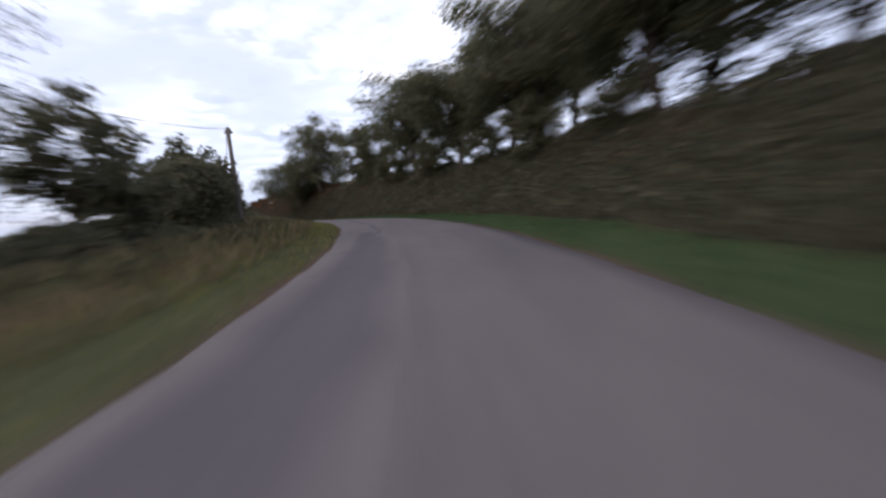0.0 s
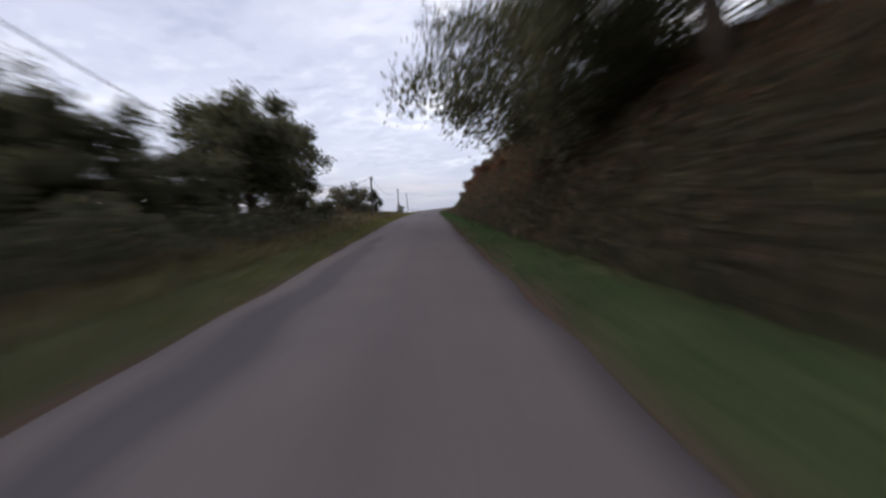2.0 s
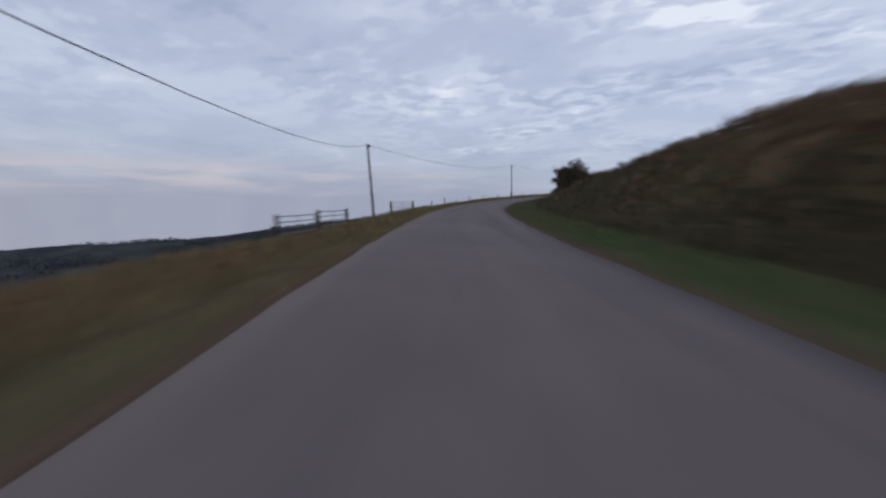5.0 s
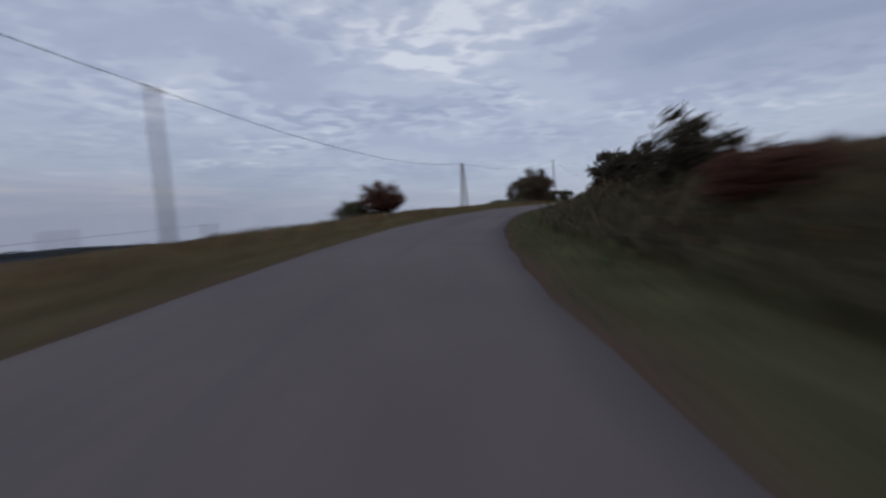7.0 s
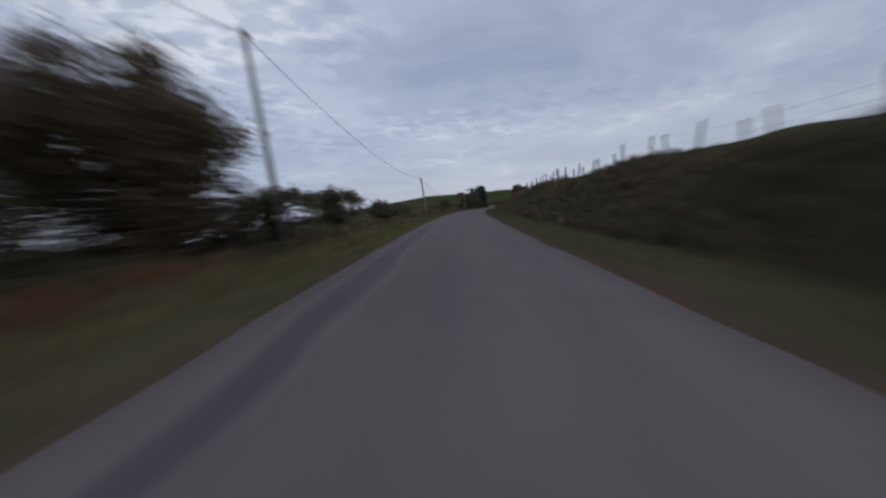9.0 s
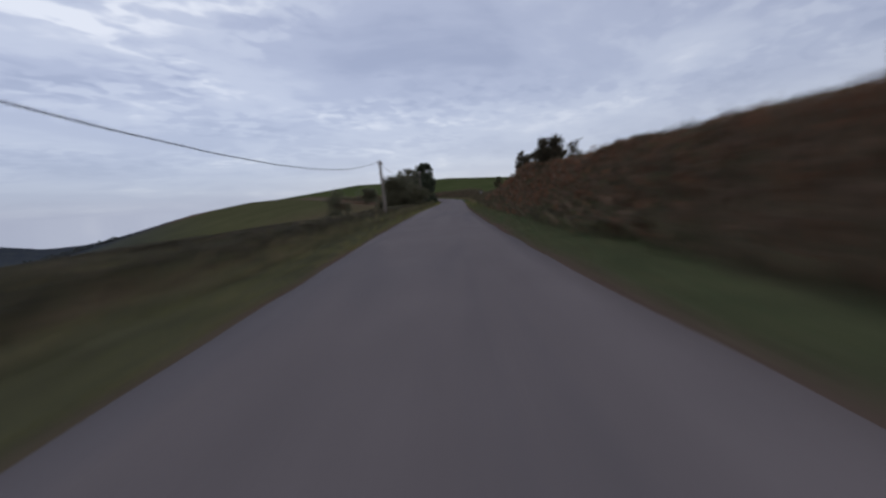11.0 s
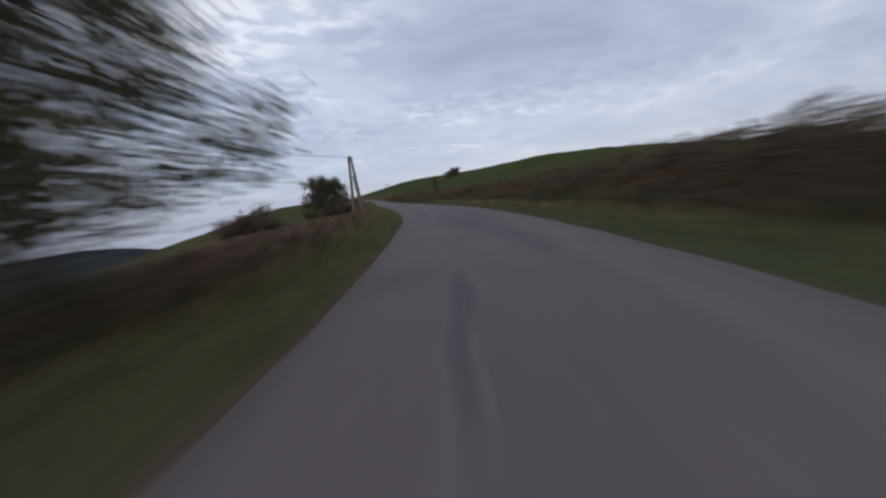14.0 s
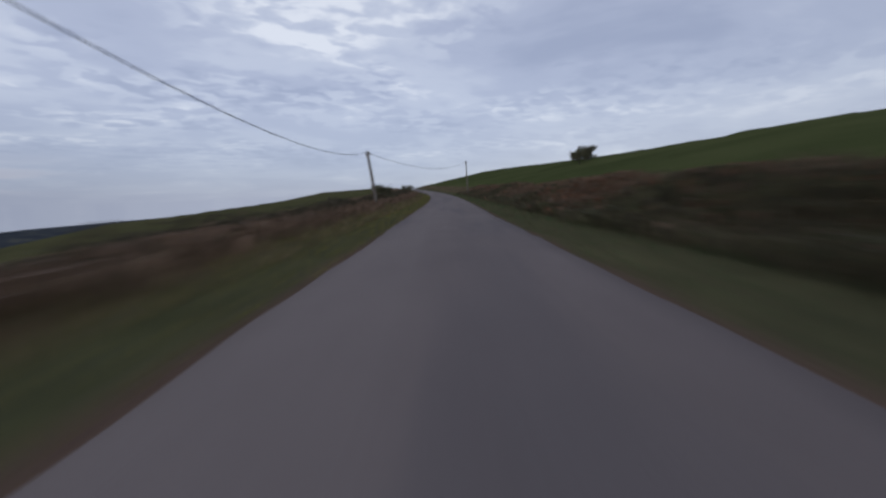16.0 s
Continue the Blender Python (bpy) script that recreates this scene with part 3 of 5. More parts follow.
def leaf_cards(centres, size, r, droop=0.0):
    """Two-sided leaves, a bent pair of triangles each, in all directions."""
    n = len(centres)
    a = r.normal(size=(n, 3))
    a[:, 2] = a[:, 2] * 0.7 - droop
    a /= np.linalg.norm(a, axis=1, keepdims=True)
    b = np.cross(a, r.normal(size=(n, 3)))
    b /= np.linalg.norm(b, axis=1, keepdims=True)
    s = size * r.uniform(0.6, 1.4, (n, 1))
    c = np.cross(a, b) * s * 0.18
    v = np.stack([centres - a * s * 0.6, centres + b * s * 0.36 + c, centres + a * s * 0.6, centres - b * s * 0.36 + c], 1)
    return v.reshape(-1, 3), np.arange(n * 4).reshape(-1, 4)


def crown_points(r, count, clumps, shape, lo, hi, radius, lean=(0, 0), cone=0.0):
    """Leaf places in clumps that fill an uneven crown between the heights lo and hi."""
    cs = []
    while len(cs) < clumps:
        p = r.uniform(-1, 1, 3)
        d = np.linalg.norm(p)
        lump = 0.82 + 0.22 * np.sin(5 * np.arctan2(p[1], p[0]) + shape) + 0.12 * np.sin(7 * p[2] + shape * 2)
        if d < lump and (d > 0.35 or r.random() < 0.3):
            cs.append(p)
    cs = np.array(cs)
    if cone:
        cs[:, 2] = r.uniform(-1, 0.96, clumps)
        cs[:, :2] *= (1 - cone * (cs[:, 2:] + 1) / 2) * np.sqrt(np.clip((1.02 - cs[:, 2:]) / 0.7, 0, 1)) * (0.92 + 0.16 * np.sin(cs[:, 2:] * 7 + shape)) / np.maximum(np.linalg.norm(cs[:, :2], axis=1, keepdims=True), 0.55)
    mid, tall = (lo + hi) / 2, (hi - lo) / 2
    cs = np.stack([cs[:, 0] * radius + lean[0] * (cs[:, 2] + 1), cs[:, 1] * radius + lean[1] * (cs[:, 2] + 1), mid + cs[:, 2] * tall], -1)
    spread = 0.13 * radius + 0.12
    k = r.integers(0, clumps, count)
    off = r.normal(size=(count, 3)) * [1, 1, 0.75]
    far = np.linalg.norm(off, axis=1, keepdims=True)
    off *= np.minimum(1.0, 1.75 / far)
    return cs, cs[k] + off * spread * r.uniform(0.4, 1.0, (count, 1))


def build_tree(name, u, q, top, width, leaf, label, category="tree", low=0.25, seed=1, group="", clumps=70, leaves=4200, size=0.2, lean=(0, 0), stem=1.0, cone=0.0):
    """A tapered trunk with limbs, and a crown of leaves in clumps. top: height of the crown over the road, width of the crown."""
    r = np.random.default_rng(seed)
    x, y = spot(u, q)
    z = float(ground(u, q))
    road = float(centre(u)[2])
    tall = max(road + top - z, 1.2)
    ob = thing(name, (x, y, z - 0.08), label, category, group)
    leaves, size, width = int(leaves * 2.35), size * 0.92, width * 1.18
    lo, hi, rad = tall * low, tall, width / 2
    cs, pts = crown_points(r, leaves, clumps, seed * 1.3, lo, hi * 0.985, rad * 0.92, lean, cone)
    girth = (0.045 * tall * 0.5 + 0.04) * stem
    fork = lo + (hi - lo) * 0.35
    bend = r.normal(size=2) * 0.05 * tall
    hs = np.linspace(0, 1, 7)
    trunk = np.stack([bend[0] * np.sin(hs * 2.5) + lean[0] * hs, bend[1] * np.sin(hs * 2.2) + lean[1] * hs, hs * (fork + 0.25 * (hi - fork))], -1)
    part("trunk", tubes("trunk", [(trunk, girth * (1.15 - 0.75 * hs) + 0.05 * girth * (hs == 0))], BARK), ob)
    runs = []
    for c in cs[r.permutation(len(cs))[:min(18 if category == "tree" else 6, len(cs))]]:
        f = r.uniform(0.35, 1.0)
        start = np.array([np.interp(f, hs, trunk[:, k]) for k in range(3)])
        if c[2] < start[2] - 0.2 * tall:
            start = np.array([np.interp(0.35, hs, trunk[:, k]) for k in range(3)])
        t = np.linspace(0, 1, 5)[:, None]
        path = start * (1 - t) + c * t + np.array([[0, 0, 1]]) * np.sin(np.pi * t) * 0.08 * tall + r.normal(size=(5, 3)) * 0.025 * tall * t * (1 - t) * 3
        runs.append((path, girth * np.array([0.50, 0.40, 0.30, 0.19, 0.08])))
    for run in runs:
        part("limb", tubes("limb", [run], BARK, 5), ob)
    v, f = leaf_cards(pts, size, r, 0.15)
    part("crown", bulk("crown", v, f, leaf), ob)
    return ob


# ---- trees and shrubs ----
OAK, HEDGE = "broad dark-green oak with a dense crown", "dark-green wild hedge bush beside the lane"
BANKTREE = "dark-green tree leaning from the top of the bank"
TREES = [
    # name, u, q, top, width, leaf, label, low, clumps, leaves, size, group
    ("oak_tree", 2.58, 6.0, 10.0, 10.0, LEAF_OAK, BANKTREE, 0.05, 210, 18000, 0.15, "trees on the bank"),
    ("oak_tree", 2.34, 7.5, 15.2, 9.0, LEAF_OAK, "tall airy ash tree on the bank", 0.04, 150, 10500, 0.19, "trees on the bank"),
    ("oak_tree", 1.9, 9.4, 11.3, 7.2, LEAF_OAK, BANKTREE, 0.12, 90, 5000, 0.2, "trees on the bank"),
    ("oak_tree", 1.48, 8.9, 14.0, 9.8, LEAF_OAK, BANKTREE, 0.24, 110, 7500, 0.2, "trees on the bank"),
    ("oak_tree", 1.2, 9.4, 12.8, 9.2, LEAF_OAK, BANKTREE, 0.2, 120, 9000, 0.2, "trees on the bank"),
    ("oak_tree", 0.85, 9.8, 12.5, 10, LEAF_OAK, BANKTREE, 0.24, 110, 7500, 0.22, "trees on the bank"),
    ("oak_tree", 0.55, 10.2, 13, 10, LEAF_OAK, BANKTREE, 0.22, 110, 7500, 0.22, "trees on the bank"),
    ("oak_tree", 0.37, 11.3, 12.5, 9.5, LEAF_OAK, BANKTREE, 0.2, 110, 7500, 0.22, "trees on the bank"),
    ("oak_tree", 0.22, 12.5, 14, 10, LEAF_OAK, BANKTREE, 0.12, 110, 7000, 0.22, "trees on the bank"),
    ("oak_tree", 1.02, 10.6, 12.6, 8.0, LEAF_OAK, BANKTREE, 0.2, 95, 5600, 0.2, "trees on the bank"),
    ("oak_tree", 0.95, 14.5, 15, 9, LEAF_OAK, "dark-green tree behind the bank", 0.3, 90, 5200, 0.22, "trees on the bank"),
    ("oak_tree", 0.62, 14.5, 14, 8, LEAF_OAK, "dark-green tree behind the bank", 0.1, 70, 2600, 0.2, "trees on the bank"),
    ("oak_tree", 0.30, 15.5, 14, 8, LEAF_OAK, "dark-green tree behind the bank", 0.1, 70, 2600, 0.2, "trees on the bank"),
    ("oak_tree", 1.75, 13.0, 12.0, 7, LEAF_OAK, "dark-green tree behind the bank", 0.1, 70, 2400, 0.2, "trees on the bank"),
    ("bank_bush", 0.60, 9.6, 5.9, 3.2, LEAF_OAK, "dark bush under the trees on the bank", 0.03, 50, 1500, 0.16, "bushes under the trees"),
    ("bank_bush", 1.05, 9.2, 5.9, 3.2, LEAF_OAK, "dark bush under the trees on the bank", 0.03, 50, 1500, 0.16, "bushes under the trees"),
    ("bank_bush", 1.80, 8.6, 7.0, 3.4, LEAF_OAK, "dark bush under the trees on the bank", 0.03, 50, 1900, 0.16, "bushes under the trees"),
    ("bank_bush", 1.97, 8.9, 7.2, 3.4, LEAF_OAK, "dark bush under the trees on the bank", 0.03, 50, 1900, 0.16, "bushes under the trees"),
    ("bank_bush", 0.82, 8.8, 6.4, 3.2, LEAF_OAK, "dark bush under the trees on the bank", 0.03, 50, 2200, 0.17, "bushes under the trees"),
    ("bank_bush", 1.32, 8.4, 6.4, 3.4, LEAF_OAK, "dark bush under the trees on the bank", 0.03, 50, 2200, 0.17, "bushes under the trees"),
    ("bank_bush", 1.6, 8.2, 6.4, 3.4, LEAF_OAK, "dark bush under the trees on the bank", 0.03, 50, 2200, 0.17, "bushes under the trees"),
    ("hedge_tree", 0.36, -8.8, 6.2, 4.6, LEAF_HEDGE, "thin airy grey-green tree in the hedge", 0.2, 60, 1000, 0.11, "hedge along the lane"),
    ("hedge_tree", 0.20, -9.6, 6.8, 4.6, LEAF_HEDGE, "thin airy grey-green tree in the hedge", 0.2, 60, 1000, 0.11, "hedge along the lane"),
    ("hedge_bush", 3.14, -7.6, 2.0, 2.4, LEAF_HEDGE, HEDGE, 0.03, 45, 1900, 0.15, "hedge along the lane"),
    ("hedge_tree", 2.36, -10.3, 7.0, 3.6, LEAF_HEDGE, "thin airy grey-green tree in the hedge", 0.15, 60, 2200, 0.13, "hedge along the lane"),
    ("field_bush", 15.64, -20.6, 0.4, 5.4, LEAF_BROWN, "wide dark brown bush down the slope", 0.0, 110, 6500, 0.16, ""),
    ("hedge_bush", 0.48, -8.5, 4.3, 3.0, LEAF_HEDGE, HEDGE, 0.1, 50, 2600, 0.17, "hedge along the lane"),
    ("hedge_bush", 0.72, -8.2, 3.4, 3.4, LEAF_HEDGE, HEDGE, 0.08, 50, 2600, 0.17, "hedge along the lane"),
    ("hedge_bush", 0.84, -8.6, 4.1, 3.0, LEAF_HEDGE, HEDGE, 0.05, 50, 2400, 0.16, "hedge along the lane"),
    ("hedge_bush", 0.95, -8.6, 4.0, 3.4, LEAF_HEDGE, HEDGE, 0.08, 50, 2600, 0.17, "hedge along the lane"),
    ("hedge_bush", 1.2, -9.0, 2.4, 2.6, LEAF_HEDGE, HEDGE, 0.08, 55, 2800, 0.17, "hedge along the lane"),
    ("hedge_bush", 1.87, -9.0, 4.6, 3.6, LEAF_HEDGE, HEDGE, 0.03, 60, 3200, 0.16, "hedge along the lane"),
    ("hedge_bush", 1.80, -10.2, 4.8, 3.8, LEAF_HEDGE, HEDGE, 0.03, 60, 3200, 0.17, "hedge along the lane"),
    ("hedge_bush", 1.76, -7.6, 3.4, 3.0, LEAF_HEDGE, HEDGE, 0.02, 50, 2600, 0.17, "hedge along the lane"),
    ("hedge_bush", 1.62, -7.8, 4.3, 3.9, LEAF_HEDGE, HEDGE, 0.08, 60, 3400, 0.17, "hedge along the lane"),
    ("hedge_tree", 2.05, -7.8, 4.9, 4.2, LEAF_OAK, "round-crowned field maple in the hedge", 0.1, 70, 4000, 0.17, "hedge along the lane"),
    ("hedge_tree", 2.38, -7.6, 4.1, 3.2, LEAF_OAK, "round-crowned field maple in the hedge", 0.1, 60, 3600, 0.17, "hedge along the lane"),
    ("hedge_tree", 2.65, -6.6, 6.3, 4.4, LEAF_OAK, "round-crowned field maple in the hedge", 0.18, 90, 6000, 0.17, "hedge along the lane"),
    ("hedge_tree", 2.93, -7.7, 6.2, 4.6, LEAF_OAK, "round-crowned field maple in the hedge", 0.26, 70, 4200, 0.17, "hedge along the lane"),
    ("hedge_tree", 2.85, -9.8, 7.6, 5.4, LEAF_OAK, "round-crowned field maple in the hedge", 0.22, 80, 5000, 0.18, "hedge along the lane"),
    ("hedge_bush", 2.2, -7.2, 3.2, 3.0, LEAF_HEDGE, HEDGE, 0.02, 50, 2600, 0.16, "hedge along the lane"),
    ("hedge_bush", 2.52, -7.4, 3.4, 3.0, LEAF_HEDGE, HEDGE, 0.02, 50, 2600, 0.16, "hedge along the lane"),
    ("hedge_bush", 2.84, -7.2, 2.6, 2.6, LEAF_HEDGE, HEDGE, 0.02, 45, 2200, 0.16, "hedge along the lane"),
    ("thorn_bush", 3.62, -7.4, 2.2, 2.6, DARKSCRUB, "loose thorn bush in the rough grass", 0.02, 40, 1800, 0.15, "thorn bushes"),
    ("thorn_bush", 3.8, -9.0, 1.7, 2.8, DARKSCRUB, "loose thorn bush in the rough grass", 0.02, 40, 1800, 0.15, "thorn bushes"),
    ("hedge_bush", 1.9, -11.0, 4.8, 4.6, LEAF_HEDGE, HEDGE, 0.05, 60, 3000, 0.18, "hedge along the lane"),
    ("hedge_bush", 2.4, -10.8, 5.0, 4.6, LEAF_HEDGE, HEDGE, 0.05, 60, 3000, 0.18, "hedge along the lane"),
    ("thorn_bush", 3.44, -6.9, 4.1, 4.0, LEAF_HEDGE, "loose thorn bush in the rough grass", 0.03, 70, 3600, 0.13, "thorn bushes"),
    ("young_spruce", 3.86, -6.2, 3.4, 2.7, LEAF_CYPRESS, "young dark spruce in the rough grass", 0.05, 60, 2600, 0.12, ""),
    ("hedge_bush", 5.0, -5.8, 2.3, 1.6, LEAF_CYPRESS, "small dark bush at the roadside", 0.05, 30, 900, 0.13, ""),
    ("autumn_bush", 7.95, -9.0, 2.8, 3.2, LEAF_RED, "round red-brown autumn bush by the field", 0.02, 110, 5600, 0.12, ""),
    ("field_bush", 7.93, -11.4, 1.3, 2.8, LEAF_HEDGE, "low dark bush by the field", 0.02, 40, 1800, 0.13, ""),
    ("round_tree", 9.33, -8.9, 6.1, 6.2, LEAF_BROWN, "round dense dark brown-green tree beside the lane", 0.02, 230, 15000, 0.15, ""),
    ("hedge_tree", 9.16, -9.6, 4.6, 4.4, LEAF_BROWN, "dark bushy tree in the roadside hedge", 0.04, 70, 4600, 0.16, ""),
    ("hedge_bush", 9.5, -7.4, 2.6, 3.2, LEAF_HEDGE, HEDGE, 0.05, 40, 2000, 0.15, "hedge past the round tree"),
    ("hedge_bush", 9.12, -9.0, 1.6, 3.4, LEAF_BROWN, "low brown-green bush at the round tree's foot", 0.02, 40, 2000, 0.15, ""),
    ("hedge_bush", 9.72, -6.9, 2.8, 3.2, LEAF_HEDGE, HEDGE, 0.05, 45, 2200, 0.15, "hedge past the round tree"),
    ("hedge_bush", 10.1, -7.2, 2.1, 3.4, LEAF_HEDGE, HEDGE, 0.05, 40, 1800, 0.15, "hedge past the round tree"),
    ("hedge_bush", 10.5, -8.4, 2.0, 3.4, LEAF_HEDGE, HEDGE, 0.05, 40, 1700, 0.15, "hedge past the round tree"),
    ("hedge_bush", 12.19, -11.4, 2.6, 2.6, LEAF_HEDGE, "lone round bush in the sloping pasture", 0.05, 36, 1100, 0.13, ""),
    ("roadside_tree", 12.64, -7.2, 4.7, 4.6, LEAF_HEDGE, "bushy dark roadside tree", 0.0, 130, 9500, 0.15, "bushes before the cypress"),
    ("roadside_bush", 12.74, -10.0, 1.6, 2.6, LEAF_HEDGE, "dark bush on the slope below the lane", 0.03, 45, 1600, 0.14, ""),
    ("roadside_bush", 12.92, -6.1, 3.7, 4.0, LEAF_HEDGE, "bushy dark-green roadside bush", 0.0, 100, 5600, 0.15, "bushes before the cypress"),
    ("cypress_tree", 13.29, -5.0, 7.9, 3.5, LEAF_CYPRESS, "tall dense dark cypress beside the lane", 0.04, 150, 10500, 0.16, ""),
    ("roadside_tree", 13.65, -6.0, 8.2, 5.0, LEAF_HEDGE, "dark leafy tree beside the cypress", 0.03, 130, 9500, 0.17, ""),
    ("roadside_tree", 13.52, -9.2, 7.2, 4.6, LEAF_HEDGE, "airy grey-green tree behind the cypress", 0.05, 80, 2600, 0.13, ""),
    ("roadside_tree", 13.86, -7.4, 7.6, 5.0, LEAF_HEDGE, "dark leafy tree between the cypress and the bend", 0.03, 110, 7500, 0.16, ""),
    ("roadside_tree", 13.76, -8.9, 8.2, 5.0, LEAF_HEDGE, "dark leafy tree behind the cypress", 0.03, 100, 7000, 0.17, ""),
    ("roadside_tree", 14.15, -6.4, 8.2, 6.0, LEAF_OAK, "round-crowned tree on thin trunks beside the bend", 0.02, 140, 6000, 0.14, ""),
    ("autumn_bush", 14.92, -6.6, 1.5, 2.3, LEAF_BROWN, "low brown bush on the roadside slope", 0.03, 40, 1800, 0.13, ""),
    ("field_tree", 15.61, -9.4, 5.1, 5.7, LEAF_HEDGE, "wide dark bushy tree on the slope", 0.03, 180, 11000, 0.16, ""),
    ("field_bush", 15.57, -8.5, 1.3, 3.4, LEAF_HEDGE, "dark undergrowth round the bushy tree's foot", 0.03, 50, 2400, 0.14, ""),
    ("field_bush", 15.50, -10.8, 0.8, 3.0, LEAF_HEDGE, "dark bush below the lane", 0.03, 50, 2400, 0.14, ""),
    ("field_bush", 17.2, -7.0, 2.2, 2.4, LEAF_HEDGE, "small dark bush by the far bend", 0.03, 30, 1000, 0.15, ""),
    ("field_bush", 18.6, -7.0, 2.4, 3.0, LEAF_HEDGE, "small dark bush by the far bend", 0.03, 30, 1000, 0.15, ""),
    # on the right-hand bank
    ("bank_shrub", 6.02, 8.0, 3.7, 1.2, DARKSCRUB, "wispy windblown shrub on the bank's top", 0.1, 20, 260, 0.12, "wispy shrubs"),
    ("bank_shrub", 6.2, 8.0, 3.9, 2.2, DARKSCRUB, "dark thorny shrub on the bank", 0.04, 40, 1500, 0.14, "shrubs on the bank"),
    ("bank_shrub", 6.75, 8.2, 3.1, 1.2, DARKSCRUB, "wispy windblown shrub on the bank's top", 0.1, 20, 300, 0.13, "wispy shrubs"),
    ("bank_shrub", 6.95, 8.4, 3.7, 1.4, DARKSCRUB, "wispy windblown shrub on the bank's top", 0.1, 20, 380, 0.13, "wispy shrubs"),
    ("bank_shrub", 14.40, 8.6, 1.7, 2.2, LEAF_BROWN, "brown bramble bush on the low bank", 0.03, 40, 1300, 0.13, "brambles"),
    ("bank_shrub", 14.30, 9.6, 1.9, 2.2, LEAF_BROWN, "brown bramble bush on the low bank", 0.03, 40, 1500, 0.13, "brambles"),
    ("field_bush", 14.58, -9.6, 1.2, 3.4, LEAF_BROWN, "dark brown thicket on the slope below the lane", 0.02, 55, 2600, 0.14, ""),
    ("field_bush", 14.72, -10.8, 0.9, 2.0, LEAF_HEDGE, "dark bush on the slope below the lane", 0.03, 40, 1500, 0.14, ""),
    ("bare_tree", 15.59, 6.1, 3.7, 2.2, LEAF_BROWN, "small nearly bare windblown tree on the bank", 0.5, 20, 130, 0.12, ""),
    ("bank_shrub", 6.45, 7.6, 3.6, 2.8, DARKSCRUB, "dark thorny shrub on the bank", 0.04, 45, 2000, 0.14, "shrubs on the bank"),
    ("bank_shrub", 6.62, 7.4, 3.0, 2.4, DARKSCRUB, "dark thorny shrub on the bank", 0.04, 45, 2000, 0.14, "shrubs on the bank"),
    ("bank_shrub", 6.85, 7.0, 2.3, 1.9, LEAF_RED, "red-brown thorny shrub on the bank", 0.04, 40, 1600, 0.13, "shrubs on the bank"),
    ("bank_shrub", 7.05, 6.9, 2.7, 2.4, DARKSCRUB, "dark thorny shrub on the bank", 0.04, 45, 2000, 0.14, "shrubs on the bank"),
    ("bank_shrub", 7.25, 6.9, 2.2, 1.8, LEAF_RED, "red-brown thorny shrub on the bank", 0.04, 40, 1400, 0.13, "shrubs on the bank"),
    ("bank_shrub", 7.41, 7.5, 3.6, 2.2, DARKSCRUB, "dark thorny shrub on the bank", 0.04, 45, 1800, 0.14, "shrubs on the bank"),
    ("bank_shrub", 7.57, 7.4, 3.1, 1.8, DARKSCRUB, "dark thorny shrub on the bank", 0.04, 45, 1600, 0.14, "shrubs on the bank"),
    ("bank_shrub", 8.43, 6.9, 3.3, 1.3, DARKSCRUB, "loose shrub beside the fence", 0.1, 26, 700, 0.13, "shrubs on the bank"),
    ("bank_shrub", 8.57, 6.9, 3.0, 1.1, DARKSCRUB, "loose shrub beside the fence", 0.1, 26, 600, 0.13, "shrubs on the bank"),
    ("bank_shrub", 6.31, 8.1, 3.6, 2.0, DARKSCRUB, "dark thorny shrub on the bank", 0.04, 40, 1500, 0.14, "shrubs on the bank"),
    ("bank_shrub", 11.76, 8.4, 4.2, 1.0, DARKSCRUB, "wispy windblown shrub on the bank's top", 0.1, 20, 220, 0.12, "wispy shrubs"),
    ("hawthorn_tree", 12.5, 9.6, 4.9, 2.2, LEAF_RED, "small red-leaved hawthorn above the bank", 0.35, 30, 800, 0.13, ""),
    ("bank_shrub", 7.77, 7.5, 3.3, 1.9, DARKSCRUB, "dark thorny shrub on the bank", 0.04, 44, 1700, 0.14, "shrubs on the bank"),
    ("bank_shrub", 8.05, 7.5, 2.9, 0.8, DARKSCRUB, "low tangled shrub round a fence post", 0.3, 20, 320, 0.11, "wispy shrubs"),
    ("bank_shrub", 8.35, 7.4, 2.7, 0.7, DARKSCRUB, "low tangled shrub round a fence post", 0.3, 20, 300, 0.11, "wispy shrubs"),
    ("bank_shrub", 11.86, 7.6, 4.9, 1.9, DARKSCRUB, "dark bush on top of the bank", 0.05, 40, 1800, 0.14, "bushes on the high bank"),
    ("bank_shrub", 12.12, 7.4, 4.8, 1.4, DARKSCRUB, "dark bush on top of the bank", 0.1, 30, 900, 0.14, "bushes on the high bank"),
    ("bank_shrub", 12.0, 9.2, 4.7, 2.0, DARKSCRUB, "dark bush on top of the bank", 0.05, 36, 1300, 0.14, "bushes on the high bank"),
    ("wind_tree", 12.92, 12.8, 5.9, 4.3, LEAF_OAK, "open-crowned lone tree above the bank", 0.4, 50, 1050, 0.17, ""),
    ("bank_shrub", 13.07, 8.4, 3.9, 1.5, LEAF_OAK, "small yellow-green bush on the bank", 0.05, 36, 1400, 0.14, ""),
    ("hill_tree", 18.6, 37.0, 11.0, 6.5, LEAF_HEDGE, "dark tree on the green hill's edge", 0.05, 50, 1500, 0.3, "trees on the hill"),
    ("hill_tree", 18.9, 41.0, 11.2, 3.0, LEAF_OAK, "thin tree on the green hill's edge", 0.3, 30, 500, 0.25, "trees on the hill"),
    ("hill_tree", 18.3, 31.0, 9.0, 4.0, LEAF_OAK, "bare windblown tree on the hill's edge", 0.3, 30, 500, 0.25, "trees on the hill"),
